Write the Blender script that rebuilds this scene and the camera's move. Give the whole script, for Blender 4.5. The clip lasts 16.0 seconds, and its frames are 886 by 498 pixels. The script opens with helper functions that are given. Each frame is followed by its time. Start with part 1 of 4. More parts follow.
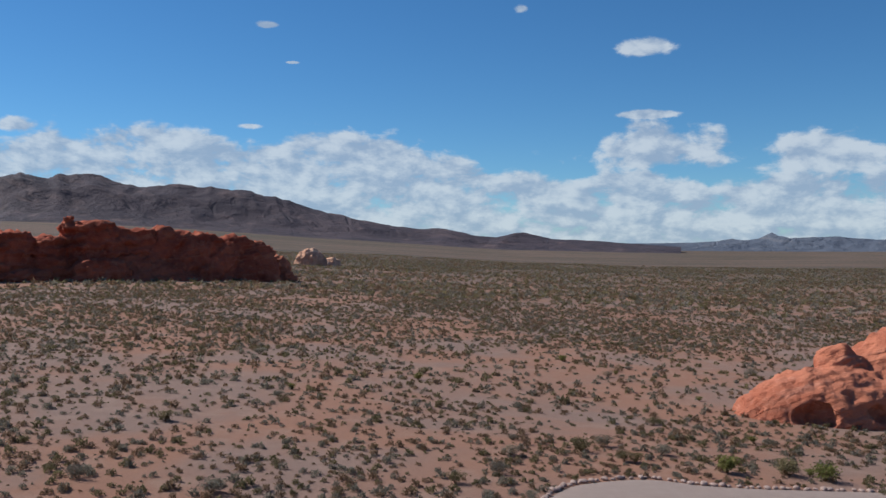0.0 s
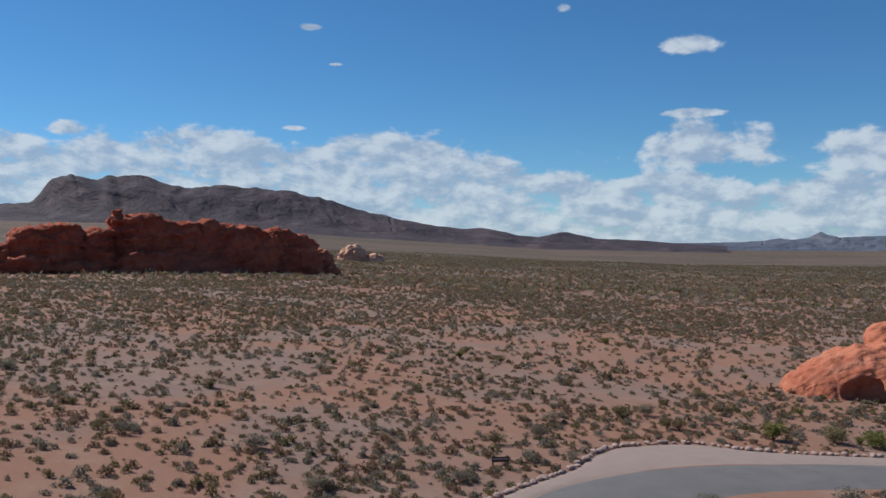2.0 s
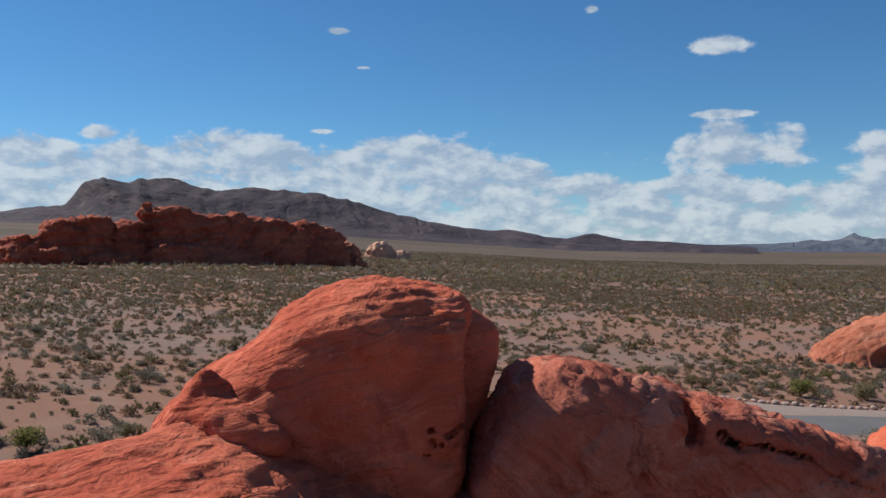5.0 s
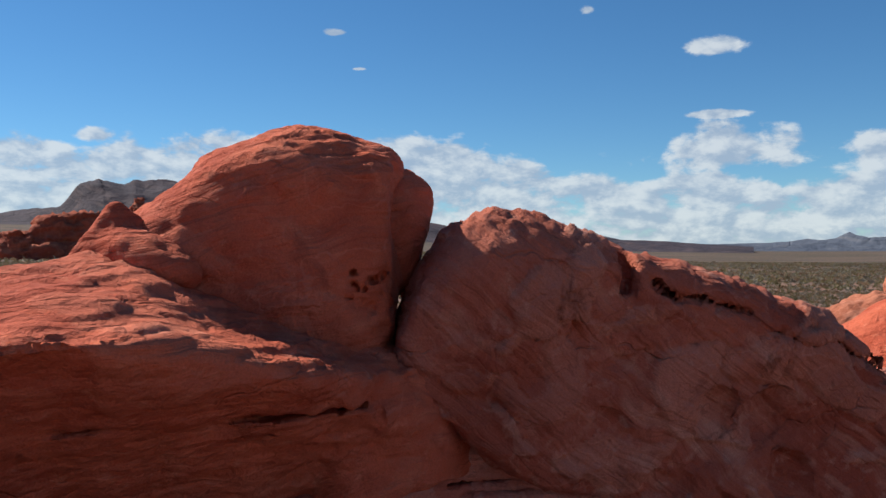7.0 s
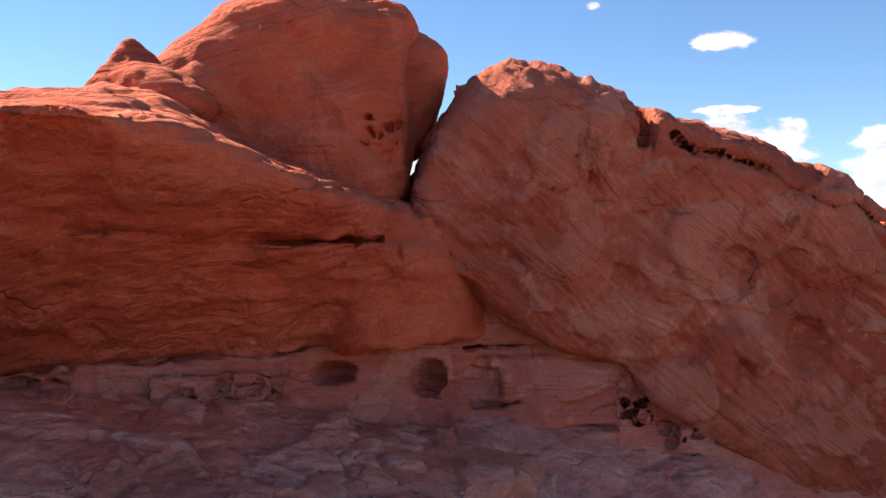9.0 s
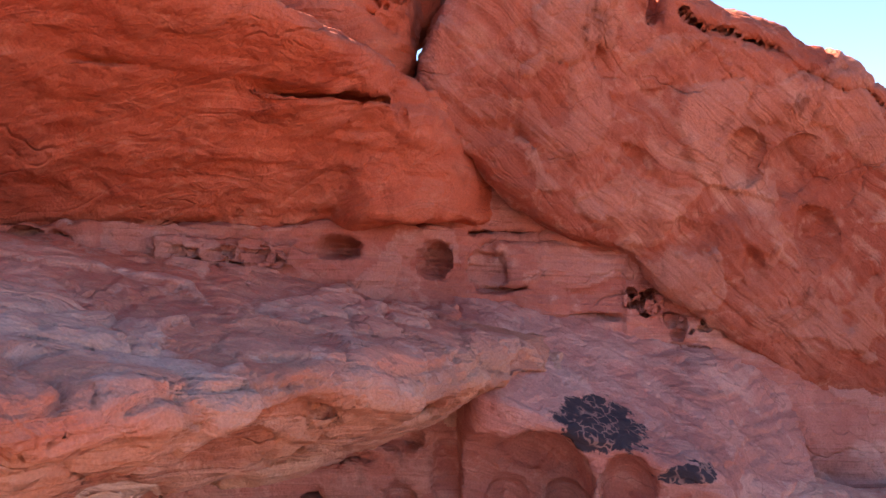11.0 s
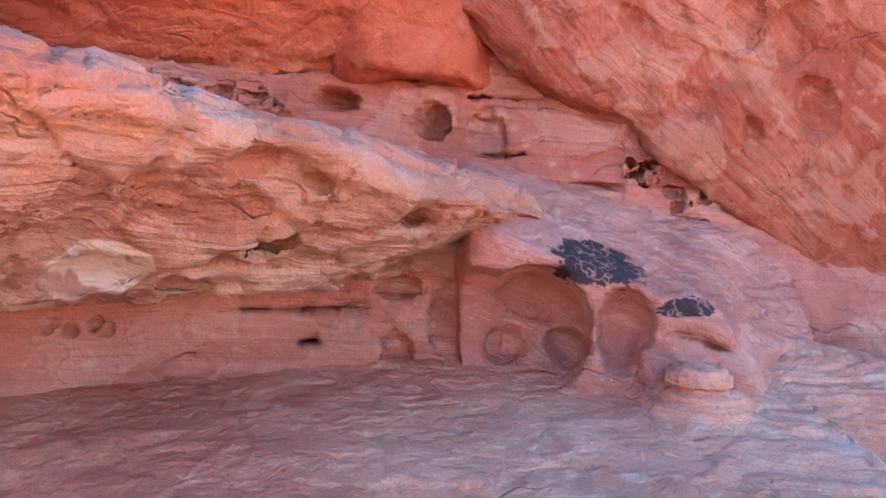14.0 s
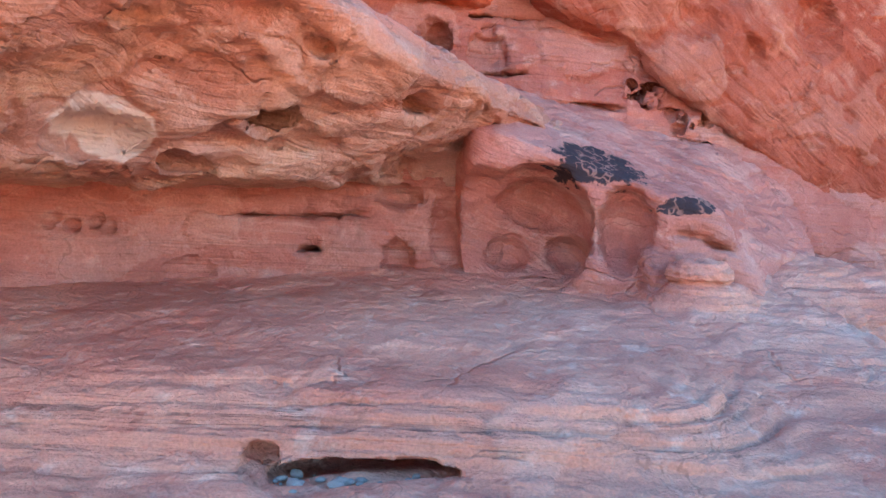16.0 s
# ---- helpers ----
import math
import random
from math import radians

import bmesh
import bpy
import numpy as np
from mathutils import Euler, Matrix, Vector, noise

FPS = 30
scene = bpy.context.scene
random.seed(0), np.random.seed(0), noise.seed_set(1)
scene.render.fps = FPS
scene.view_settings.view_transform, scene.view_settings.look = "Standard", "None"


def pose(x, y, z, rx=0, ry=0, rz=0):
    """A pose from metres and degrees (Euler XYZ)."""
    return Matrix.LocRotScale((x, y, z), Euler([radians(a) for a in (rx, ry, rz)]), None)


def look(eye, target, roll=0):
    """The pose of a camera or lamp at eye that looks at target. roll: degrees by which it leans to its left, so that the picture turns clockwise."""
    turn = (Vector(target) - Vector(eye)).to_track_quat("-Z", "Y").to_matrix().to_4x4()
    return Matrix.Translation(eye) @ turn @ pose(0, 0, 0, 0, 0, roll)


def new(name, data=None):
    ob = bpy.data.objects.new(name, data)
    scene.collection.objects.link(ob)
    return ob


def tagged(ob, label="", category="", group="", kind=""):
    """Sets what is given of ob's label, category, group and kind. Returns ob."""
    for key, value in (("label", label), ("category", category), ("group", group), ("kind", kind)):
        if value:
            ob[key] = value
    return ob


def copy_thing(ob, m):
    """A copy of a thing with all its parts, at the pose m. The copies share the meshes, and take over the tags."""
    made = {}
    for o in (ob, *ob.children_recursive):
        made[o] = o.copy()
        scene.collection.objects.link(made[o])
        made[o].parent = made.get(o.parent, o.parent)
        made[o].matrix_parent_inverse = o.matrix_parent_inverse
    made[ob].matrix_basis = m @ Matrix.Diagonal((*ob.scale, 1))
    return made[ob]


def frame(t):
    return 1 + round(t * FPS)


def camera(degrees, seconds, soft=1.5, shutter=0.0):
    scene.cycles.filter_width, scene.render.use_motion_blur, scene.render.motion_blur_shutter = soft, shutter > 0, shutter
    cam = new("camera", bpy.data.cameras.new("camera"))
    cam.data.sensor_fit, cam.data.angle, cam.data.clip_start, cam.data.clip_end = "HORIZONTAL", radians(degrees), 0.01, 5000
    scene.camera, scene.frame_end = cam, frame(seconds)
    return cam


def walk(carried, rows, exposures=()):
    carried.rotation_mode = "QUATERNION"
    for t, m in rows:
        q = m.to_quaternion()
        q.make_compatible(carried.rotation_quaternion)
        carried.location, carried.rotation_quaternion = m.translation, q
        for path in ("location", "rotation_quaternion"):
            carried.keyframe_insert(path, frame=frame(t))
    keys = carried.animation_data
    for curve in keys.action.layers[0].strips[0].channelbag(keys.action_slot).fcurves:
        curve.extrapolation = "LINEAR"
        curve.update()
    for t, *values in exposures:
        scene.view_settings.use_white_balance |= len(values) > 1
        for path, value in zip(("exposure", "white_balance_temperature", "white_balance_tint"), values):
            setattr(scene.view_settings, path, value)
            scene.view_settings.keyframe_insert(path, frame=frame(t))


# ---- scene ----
cam = camera(53.0, 16.0)
METRES, EYE, TILT, LEAN, TURN = 14.0, 15.3, 0.0, 0.0, 0.0
ROWS = [
    (0.0, 0.0, 0.0, 0.0, 0.0, 0.0, -0.0),
    (0.5, 0.0012, 0.0023, -0.0462, 0.69, 0.03, 0.03),
    (1.0, 0.0031, 0.0032, -0.0903, 1.49, 0.03, 0.03),
    (1.5, 0.0063, 0.0041, -0.1331, 2.37, 0.0, 0.05),
    (2.0, 0.0105, 0.005, -0.1757, 2.74, 0.03, 0.06),
    (2.5, 0.0145, 0.0042, -0.2158, 2.86, 0.04, 0.1),
    (3.0, 0.0161, 0.003, -0.2529, 2.8, 0.04, 0.15),
    (3.5, 0.0164, 0.0014, -0.2918, 3.18, 0.07, 0.16),
    (6.0, 0.068, 0.0352, -0.4743, 4.84, 0.25, 0.11),
    (6.5, 0.0864, 0.0446, -0.5092, 4.6, 0.26, 0.24),
    (7.0, 0.0963, 0.047, -0.5435, 4.3, 0.26, 0.36),
    (7.5, 0.0979, 0.047, -0.577, 4.12, 0.28, 0.53),
    (8.0, 0.0952, 0.0474, -0.6087, 3.97, 0.21, 0.43),
    (8.5, 0.0894, 0.0486, -0.6397, 4.29, 0.1, 0.42),
    (9.0, 0.0862, 0.0525, -0.6707, 4.68, 0.03, 0.39),
    (9.5, 0.0833, 0.0575, -0.7005, 4.86, -0.03, 0.41),
    (12.0, 0.0872, 0.0575, -0.8153, 5.19, -0.41, 0.06),
    (12.5, 0.0867, 0.0573, -0.8359, 5.21, -0.36, 0.06),
    (13.0, 0.0869, 0.056, -0.8588, 5.32, -0.36, 0.0),
    (13.5, 0.0873, 0.0573, -0.8809, 5.17, -0.3, -0.04),
    (14.0, 0.0891, 0.0584, -0.9005, 5.24, -0.32, -0.05),
    (14.5, 0.0899, 0.0592, -0.9199, 5.3, -0.3, -0.03),
    (15.0, 0.0906, 0.0591, -0.9394, 5.33, -0.33, -0.06),
    (15.5, 0.0912, 0.0582, -0.9599, 5.39, -0.27, -0.04),
    (16.0, 0.0906, 0.0575, -0.9778, 5.42, -0.24, -0.04),
]
PATH = [(t, pose(0, 0, EYE, TILT, LEAN, TURN) @ pose(METRES * x, METRES * y, METRES * z, 90 + pitch, roll, yaw)) for t, x, y, z, yaw, pitch, roll in ROWS]
EXPOSURES = [(0.0, 0.08, 5900, 6), (6.5, 0.2, 6250, 6), (9.0, 1.35, 7900, 22), (9.7, 1.72, 8900, 34), (12.0, 3.05, 8800, 36), (13.5, 3.42, 7450, 20), (16.0, 3.54, 7150, 3)]
walk(cam, PATH, EXPOSURES)


# ---- world, sun ----
SUN_AZ, SUN_EL = -66.0, 43.0   # degrees from +y towards +x, and above the horizon
sun_way = Vector((math.sin(radians(SUN_AZ)) * math.cos(radians(SUN_EL)),
                  math.cos(radians(SUN_AZ)) * math.cos(radians(SUN_EL)), math.sin(radians(SUN_EL))))
sun_lamp = bpy.data.lights.new("sun", "SUN")
sun_lamp.energy, sun_lamp.angle, sun_lamp.color = 5.0, radians(0.6), (1.0, 0.95, 0.87)
new("sun", sun_lamp).matrix_world = look(sun_way * 50, (0, 0, 0))


class Nodes:
    """A short way to write node trees."""

    def __init__(self, tree):
        self.tree = tree
        tree.nodes.clear()

    def add(self, kind, _out=0, **inputs):
        n = self.tree.nodes.new(kind)
        for k, v in inputs.items():
            if k.startswith("p_"):
                k = k[2:]
                if k == "operation": n.operation = v
                elif k == "blend_type": n.blend_type = v
                elif k == "data_type": n.data_type = v
                elif k == "noise_dimensions": n.noise_dimensions = v
                elif k == "voronoi_dimensions": n.voronoi_dimensions = v
                elif k == "feature": n.feature = v
                elif k == "noise_type": n.noise_type = v
                elif k == "interpolation_type": n.interpolation_type = v
                elif k == "normalize": n.normalize = v
            else:
                key = int(k[1:]) if k[0] == "i" and k[1:].isdigit() else k.replace("_", " ")
                if hasattr(v, "is_linked"):
                    self.tree.links.new(v, n.inputs[key])
                else:
                    n.inputs[key].default_value = v
        return n

    def math(self, op, a, b=0.0, c=0.0, clamp=False):
        n = self.add("ShaderNodeMath", p_operation=op, i0=a, i1=b, i2=c)
        n.use_clamp = clamp
        return n.outputs[0]

    def vec(self, op, a, b=(0, 0, 0)):
        n = self.add("ShaderNodeVectorMath", p_operation=op, i0=a, i1=b)
        return n.outputs["Value"] if op in ("LENGTH", "DOT_PRODUCT") else n.outputs[0]

    def noise(self, at, scale, detail=4.0, rough=0.55, distort=0.0):
        return self.add("ShaderNodeTexNoise", Vector=at, Scale=scale, Detail=detail, Roughness=rough, Distortion=distort).outputs[0]

    def step(self, v, lo, hi, a=0.0, b=1.0):
        n = self.add("ShaderNodeMapRange", i0=v, i1=lo, i2=hi, i3=a, i4=b)
        n.interpolation_type = "SMOOTHSTEP"
        return n.outputs[0]

    def mix(self, f, a, b, how="MIX"):
        n = self.tree.nodes.new("ShaderNodeMix")
        n.data_type, n.blend_type = "RGBA", how
        for s, v in ((n.inputs[0], f), (n.inputs[6], a), (n.inputs[7], b)):
            if hasattr(v, "is_linked"):
                self.tree.links.new(v, s)
            else:
                s.default_value = v if s.type == "VALUE" else (*v, 1.0)
        return n.outputs[2]

    def link(self, a, b):
        self.tree.links.new(a, b)


world = bpy.data.worlds.new("sky")
scene.world = world
world.use_nodes = True
W = Nodes(world.node_tree)
sky = W.add("ShaderNodeTexSky")
sky.sky_type, sky.sun_disc = "NISHITA", False
sky.sun_elevation, sky.sun_rotation = radians(SUN_EL), radians(SUN_AZ)
sky.altitude, sky.air_density, sky.dust_density, sky.ozone_density = 1500, 1.0, 0.0, 3.5
way = W.vec("NORMALIZE", W.add("ShaderNodeTexCoord").outputs["Generated"])
sep = W.add("ShaderNodeSeparateXYZ", i0=way).outputs
azim = W.math("MULTIPLY", W.math("ARCTAN2", sep[0], sep[1]), 57.29578)
elev = W.math("MULTIPLY", W.math("ARCSINE", sep[2]), 57.29578)
flat = W.add("ShaderNodeCombineXYZ", i0=azim, i1=elev, i2=0.0).outputs[0]
# single clouds: azimuth, elevation, half width, half height, in degrees
CLOUDS = [(-11.2, 13.9, 0.9, 0.26), (5.1, 15.1, 0.75, 0.42), (13.0, 12.6, 2.2, 0.72), (-12.3, 7.7, 0.9, 0.22),
          (13.2, 8.4, 2.0, 0.3), (-25.8, 7.2, 1.4, 0.55), (13.2, 6.3, 5.2, 1.75), (23.0, 5.9, 4.4, 1.7), (-9.6, 11.7, 0.45, 0.1)]
cover = W.math("SUBTRACT", 0.0, 9.0)
for a, e, w, h in CLOUDS:
    off = W.vec("MULTIPLY", W.vec("SUBTRACT", flat, (a, e, 0)), (1 / w, 1 / h, 0))
    cover = W.math("MAXIMUM", cover, W.math("SUBTRACT", 1.0, W.vec("LENGTH", off)))
stretched = W.vec("MULTIPLY", flat, (0.55, 1.0, 1.0))
bank_top = W.math("ADD", W.math("MULTIPLY", W.noise(W.vec("MULTIPLY", flat, (1.0, 0.2, 1.0)), 0.13, 2.0), 5.0), W.step(azim, 9.0, -3.0, 2.4, 4.6))
bank = W.math("MULTIPLY", W.math("SUBTRACT", bank_top, elev), 0.6)
cover = W.math("MAXIMUM", cover, W.math("MINIMUM", bank, 0.55))
puffs = W.noise(stretched, 0.5, 9.0, 0.6, 0.15)
dense = W.math("ADD", cover, W.math("MULTIPLY", W.math("SUBTRACT", puffs, 0.5), 2.8))
thick = W.step(dense, 0.0, 0.45)
# grey bellies, bright tops
shade = W.math("SUBTRACT", puffs, W.noise(W.vec("ADD", stretched, (-0.3, 0.6, 0.0)), 0.5, 9.0, 0.6, 0.15))
lit = W.mix(W.step(shade, -0.12, 0.14), (0.50, 0.60, 0.76), (0.93, 0.96, 1.0))
clear = W.add("ShaderNodeBackground", Color=W.mix(1.0, W.add("ShaderNodeHueSaturation", Color=sky.outputs[0], Saturation=1.12).outputs[0], (0.80, 1.02, 1.12), "MULTIPLY"), Strength=0.073)
cloud = W.add("ShaderNodeBackground", Color=lit, Strength=0.63)
both = W.add("ShaderNodeMixShader", i0=W.math("MULTIPLY", thick, 0.86), i1=clear.outputs[0], i2=cloud.outputs[0])
W.link(both.outputs[0], W.add("ShaderNodeOutputWorld").inputs[0])

# ---- materials ----
def material(name, colour, rough=0.9, bump=None, strength=0.4, distance=0.05, spec=0.25):
    """colour(N, at) and bump(N, at) give a colour and a height from the place in the world."""
    m = bpy.data.materials.new(name)
    m.use_nodes = True
    N = Nodes(m.node_tree)
    at = N.add("ShaderNodeTexCoord").outputs["Object"]
    shader = N.add("ShaderNodeBsdfPrincipled", Roughness=rough)
    shader.inputs["Specular IOR Level"].default_value = spec
    c = colour(N, at)
    if hasattr(c, "is_linked"):
        N.link(c, shader.inputs["Base Color"])
    else:
        shader.inputs["Base Color"].default_value = (*c, 1)
    if bump:
        b = N.add("ShaderNodeBump", Height=bump(N, at), Strength=strength, Distance=distance)
        N.link(b.outputs[0], shader.inputs["Normal"])
    N.link(shader.outputs[0], N.add("ShaderNodeOutputMaterial").inputs[0])
    return m


def sandstone(name, deep, mid, pale, dip=(0, 0, 1), varnish=0.5, scale=1.0, distance=0.1, strength=0.95, warp=0.8, flaky=0.18, bands=(), stains=(), scars=(), veins=0.14):
    """Red sandstone with bedding across dip, mottling and dark varnish."""
    dip = Vector(dip).normalized()

    def bed(N, at):
        bent = N.math("MULTIPLY", N.noise(at, 0.5 * scale, 3.0), warp / scale)
        return N.math("ADD", N.vec("DOT_PRODUCT", at, tuple(dip)), bent)

    def beds(N, at, s):
        line = N.add("ShaderNodeCombineXYZ", i0=N.math("MULTIPLY", bed(N, at), s), i1=0.0, i2=0.0).outputs[0]
        wide = N.vec("ADD", line, N.vec("MULTIPLY", at, (0.25 * scale,) * 3))
        return wide

    def colour(N, at):
        big = N.noise(at, 0.55 * scale, 4.0, 0.6, 0.6)
        c = N.mix(N.step(big, 0.38, 0.62), deep, mid)
        if bands:  # beds of other colours: height, softness, two colours above it
            level = N.math("ADD", N.add("ShaderNodeSeparateXYZ", i0=at).outputs[2], N.math("MULTIPLY", N.math("SUBTRACT", N.noise(at, 0.8, 4.0, 0.6), 0.5), 1.3))
            for height, soft, c1, c2 in bands:
                c = N.mix(N.step(level, height - soft, height + soft), c, N.mix(N.step(big, 0.38, 0.62), c1, c2))
        tone = N.add("ShaderNodeAttribute")
        tone.attribute_name = "flake"
        c = N.mix(N.math("MULTIPLY", N.step(tone.outputs["Fac"], 0.5, 0.9), flaky), c, pale)
        c = N.mix(N.math("MULTIPLY", N.step(tone.outputs["Fac"], 0.4, 0.1), flaky), c, deep)
        layer = N.noise(beds(N, at, 4.0 * scale), 1.0, 3.0)
        patch = N.step(N.noise(at, 0.8 * scale, 3.0, 0.6, 1.0), 0.42, 0.66)
        c = N.mix(N.math("MULTIPLY", N.math("MULTIPLY", N.step(layer, 0.5, 0.68), patch), 0.75), c, pale)
        blot = N.noise(at, 3.1 * scale, 5.0, 0.65, 0.4)
        c = N.mix(N.math("MULTIPLY", N.step(blot, 0.55, 0.72), 0.6), c, pale)
        fine = N.noise(at, 45.0 * scale, 3.0)
        lines = N.noise(beds(N, at, 16.0 * scale), 1.0, 2.0)
        c = N.mix(N.math("MULTIPLY", N.step(lines, 0.62, 0.7), 0.24), c, tuple(0.45 * v for v in deep))
        c = N.mix(0.7, c, N.mix(fine, (0.55, 0.52, 0.52), (1.4, 1.42, 1.42)), "MULTIPLY")
        dark = N.noise(N.vec("MULTIPLY", at, (1.0, 1.0, 0.45)), 0.9 * scale, 6.0, 0.68, 0.8)
        c = N.mix(N.math("MULTIPLY", N.step(dark, 0.6, 0.72), varnish), c, tuple(0.28 * v for v in deep))
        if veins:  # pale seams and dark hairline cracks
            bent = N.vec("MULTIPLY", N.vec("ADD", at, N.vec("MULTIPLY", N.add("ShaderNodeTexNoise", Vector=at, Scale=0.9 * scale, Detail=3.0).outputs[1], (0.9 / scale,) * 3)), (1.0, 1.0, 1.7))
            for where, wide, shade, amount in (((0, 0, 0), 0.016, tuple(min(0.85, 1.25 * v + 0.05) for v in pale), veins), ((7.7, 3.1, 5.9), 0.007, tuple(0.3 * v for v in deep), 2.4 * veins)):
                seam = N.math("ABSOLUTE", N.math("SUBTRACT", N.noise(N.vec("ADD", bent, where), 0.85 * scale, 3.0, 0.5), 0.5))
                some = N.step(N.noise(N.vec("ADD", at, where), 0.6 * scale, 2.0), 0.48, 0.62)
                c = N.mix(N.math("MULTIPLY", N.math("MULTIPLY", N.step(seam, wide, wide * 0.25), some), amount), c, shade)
        for place, size, shade in scars:  # fresh smooth patches where the rock has spalled
            off = N.vec("LENGTH", N.vec("MULTIPLY", N.vec("SUBTRACT", at, place), tuple(1 / v for v in size)))
            off = N.math("ADD", off, N.math("MULTIPLY", N.math("SUBTRACT", N.noise(at, 1.6, 3.0, 0.5), 0.5), 1.2))
            c = N.mix(N.math("MULTIPLY", N.step(off, 1.05, 0.95), 0.9), c, shade)
        for place, size in stains:  # black varnish with pale pecked lines
            off = N.vec("LENGTH", N.vec("MULTIPLY", N.vec("SUBTRACT", at, place), tuple(1 / v for v in size)))
            off = N.math("ADD", off, N.math("MULTIPLY", N.math("SUBTRACT", N.noise(at, 5.0, 5.0, 0.65), 0.5), 1.5))
            bent = N.vec("ADD", at, N.vec("MULTIPLY", N.add("ShaderNodeTexNoise", Vector=at, Scale=9.0, Detail=1.0).outputs[1], (0.12, 0.12, 0.12)))
            pecked = N.add("ShaderNodeTexVoronoi", p_feature="DISTANCE_TO_EDGE", Scale=7.5, Vector=bent).outputs[0]
            black = N.mix(N.math("MULTIPLY", N.step(pecked, 0.09, 0.03), N.step(N.noise(at, 4.0, 1.0), 0.42, 0.52)), (0.055, 0.038, 0.042), (0.30, 0.15, 0.12))
            c = N.mix(N.step(off, 1.06, 0.94), c, black)
        return c

    def relief(N, at):
        layer = N.noise(beds(N, at, 9.0 * scale), 1.0, 4.0, 0.6)
        grain = N.noise(at, 11.0 * scale, 6.0, 0.65)
        pits = N.noise(at, 2.6 * scale, 4.0, 0.6, 0.7)
        crack = N.add("ShaderNodeTexVoronoi", p_feature="DISTANCE_TO_EDGE", Scale=0.6 * scale,
                      Vector=N.vec("ADD", N.vec("MULTIPLY", at, (0.7, 0.7, 1.5)), N.add("ShaderNodeTexNoise", Vector=at, Scale=1.3 * scale, Detail=3.0).outputs[1])).outputs[0]
        h = N.math("ADD", N.math("MULTIPLY", layer, 1.0), N.math("MULTIPLY", grain, 0.45))
        h = N.math("ADD", h, N.math("MULTIPLY", pits, 1.2))
        return N.math("ADD", h, N.math("MULTIPLY", N.step(crack, 0.0, 0.02), N.math("MULTIPLY", N.step(N.noise(at, 0.7 * scale, 2.0), 0.52, 0.62), 0.3)))

    return material(name, colour, 0.92, relief, strength, distance, 0.15)


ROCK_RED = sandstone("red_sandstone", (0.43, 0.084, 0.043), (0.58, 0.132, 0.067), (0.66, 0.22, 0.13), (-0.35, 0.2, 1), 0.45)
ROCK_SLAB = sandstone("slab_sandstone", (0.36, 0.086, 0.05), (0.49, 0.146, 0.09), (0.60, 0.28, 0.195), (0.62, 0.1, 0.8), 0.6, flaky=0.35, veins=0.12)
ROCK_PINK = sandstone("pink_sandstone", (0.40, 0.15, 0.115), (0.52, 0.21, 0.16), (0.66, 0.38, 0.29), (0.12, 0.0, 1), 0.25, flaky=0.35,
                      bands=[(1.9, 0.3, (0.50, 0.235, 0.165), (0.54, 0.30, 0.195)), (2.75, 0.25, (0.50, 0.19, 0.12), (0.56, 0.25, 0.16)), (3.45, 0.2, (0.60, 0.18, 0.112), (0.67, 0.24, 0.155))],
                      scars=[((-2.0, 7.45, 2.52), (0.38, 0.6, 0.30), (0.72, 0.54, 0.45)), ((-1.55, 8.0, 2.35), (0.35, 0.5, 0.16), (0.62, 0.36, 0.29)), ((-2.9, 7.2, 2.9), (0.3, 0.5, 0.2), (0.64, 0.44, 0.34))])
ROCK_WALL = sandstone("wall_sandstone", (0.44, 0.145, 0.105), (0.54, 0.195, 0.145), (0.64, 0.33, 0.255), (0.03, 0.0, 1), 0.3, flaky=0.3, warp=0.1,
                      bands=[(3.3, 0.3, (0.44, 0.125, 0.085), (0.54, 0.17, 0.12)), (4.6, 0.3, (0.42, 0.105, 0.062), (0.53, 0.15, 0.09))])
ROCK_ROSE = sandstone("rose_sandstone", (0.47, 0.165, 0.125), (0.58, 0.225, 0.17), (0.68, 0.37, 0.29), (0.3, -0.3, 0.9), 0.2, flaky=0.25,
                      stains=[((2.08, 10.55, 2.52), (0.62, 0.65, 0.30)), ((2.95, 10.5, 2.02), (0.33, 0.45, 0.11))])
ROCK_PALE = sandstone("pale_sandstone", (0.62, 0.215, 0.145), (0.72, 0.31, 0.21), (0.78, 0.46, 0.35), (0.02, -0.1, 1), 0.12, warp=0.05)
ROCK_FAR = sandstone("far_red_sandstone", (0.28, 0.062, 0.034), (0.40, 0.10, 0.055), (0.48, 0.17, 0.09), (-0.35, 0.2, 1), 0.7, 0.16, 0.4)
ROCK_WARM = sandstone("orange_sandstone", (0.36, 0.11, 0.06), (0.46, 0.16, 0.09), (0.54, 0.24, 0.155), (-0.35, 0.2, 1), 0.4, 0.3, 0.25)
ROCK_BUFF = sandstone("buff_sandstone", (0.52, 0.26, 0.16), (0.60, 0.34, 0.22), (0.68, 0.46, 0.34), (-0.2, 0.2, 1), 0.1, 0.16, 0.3)


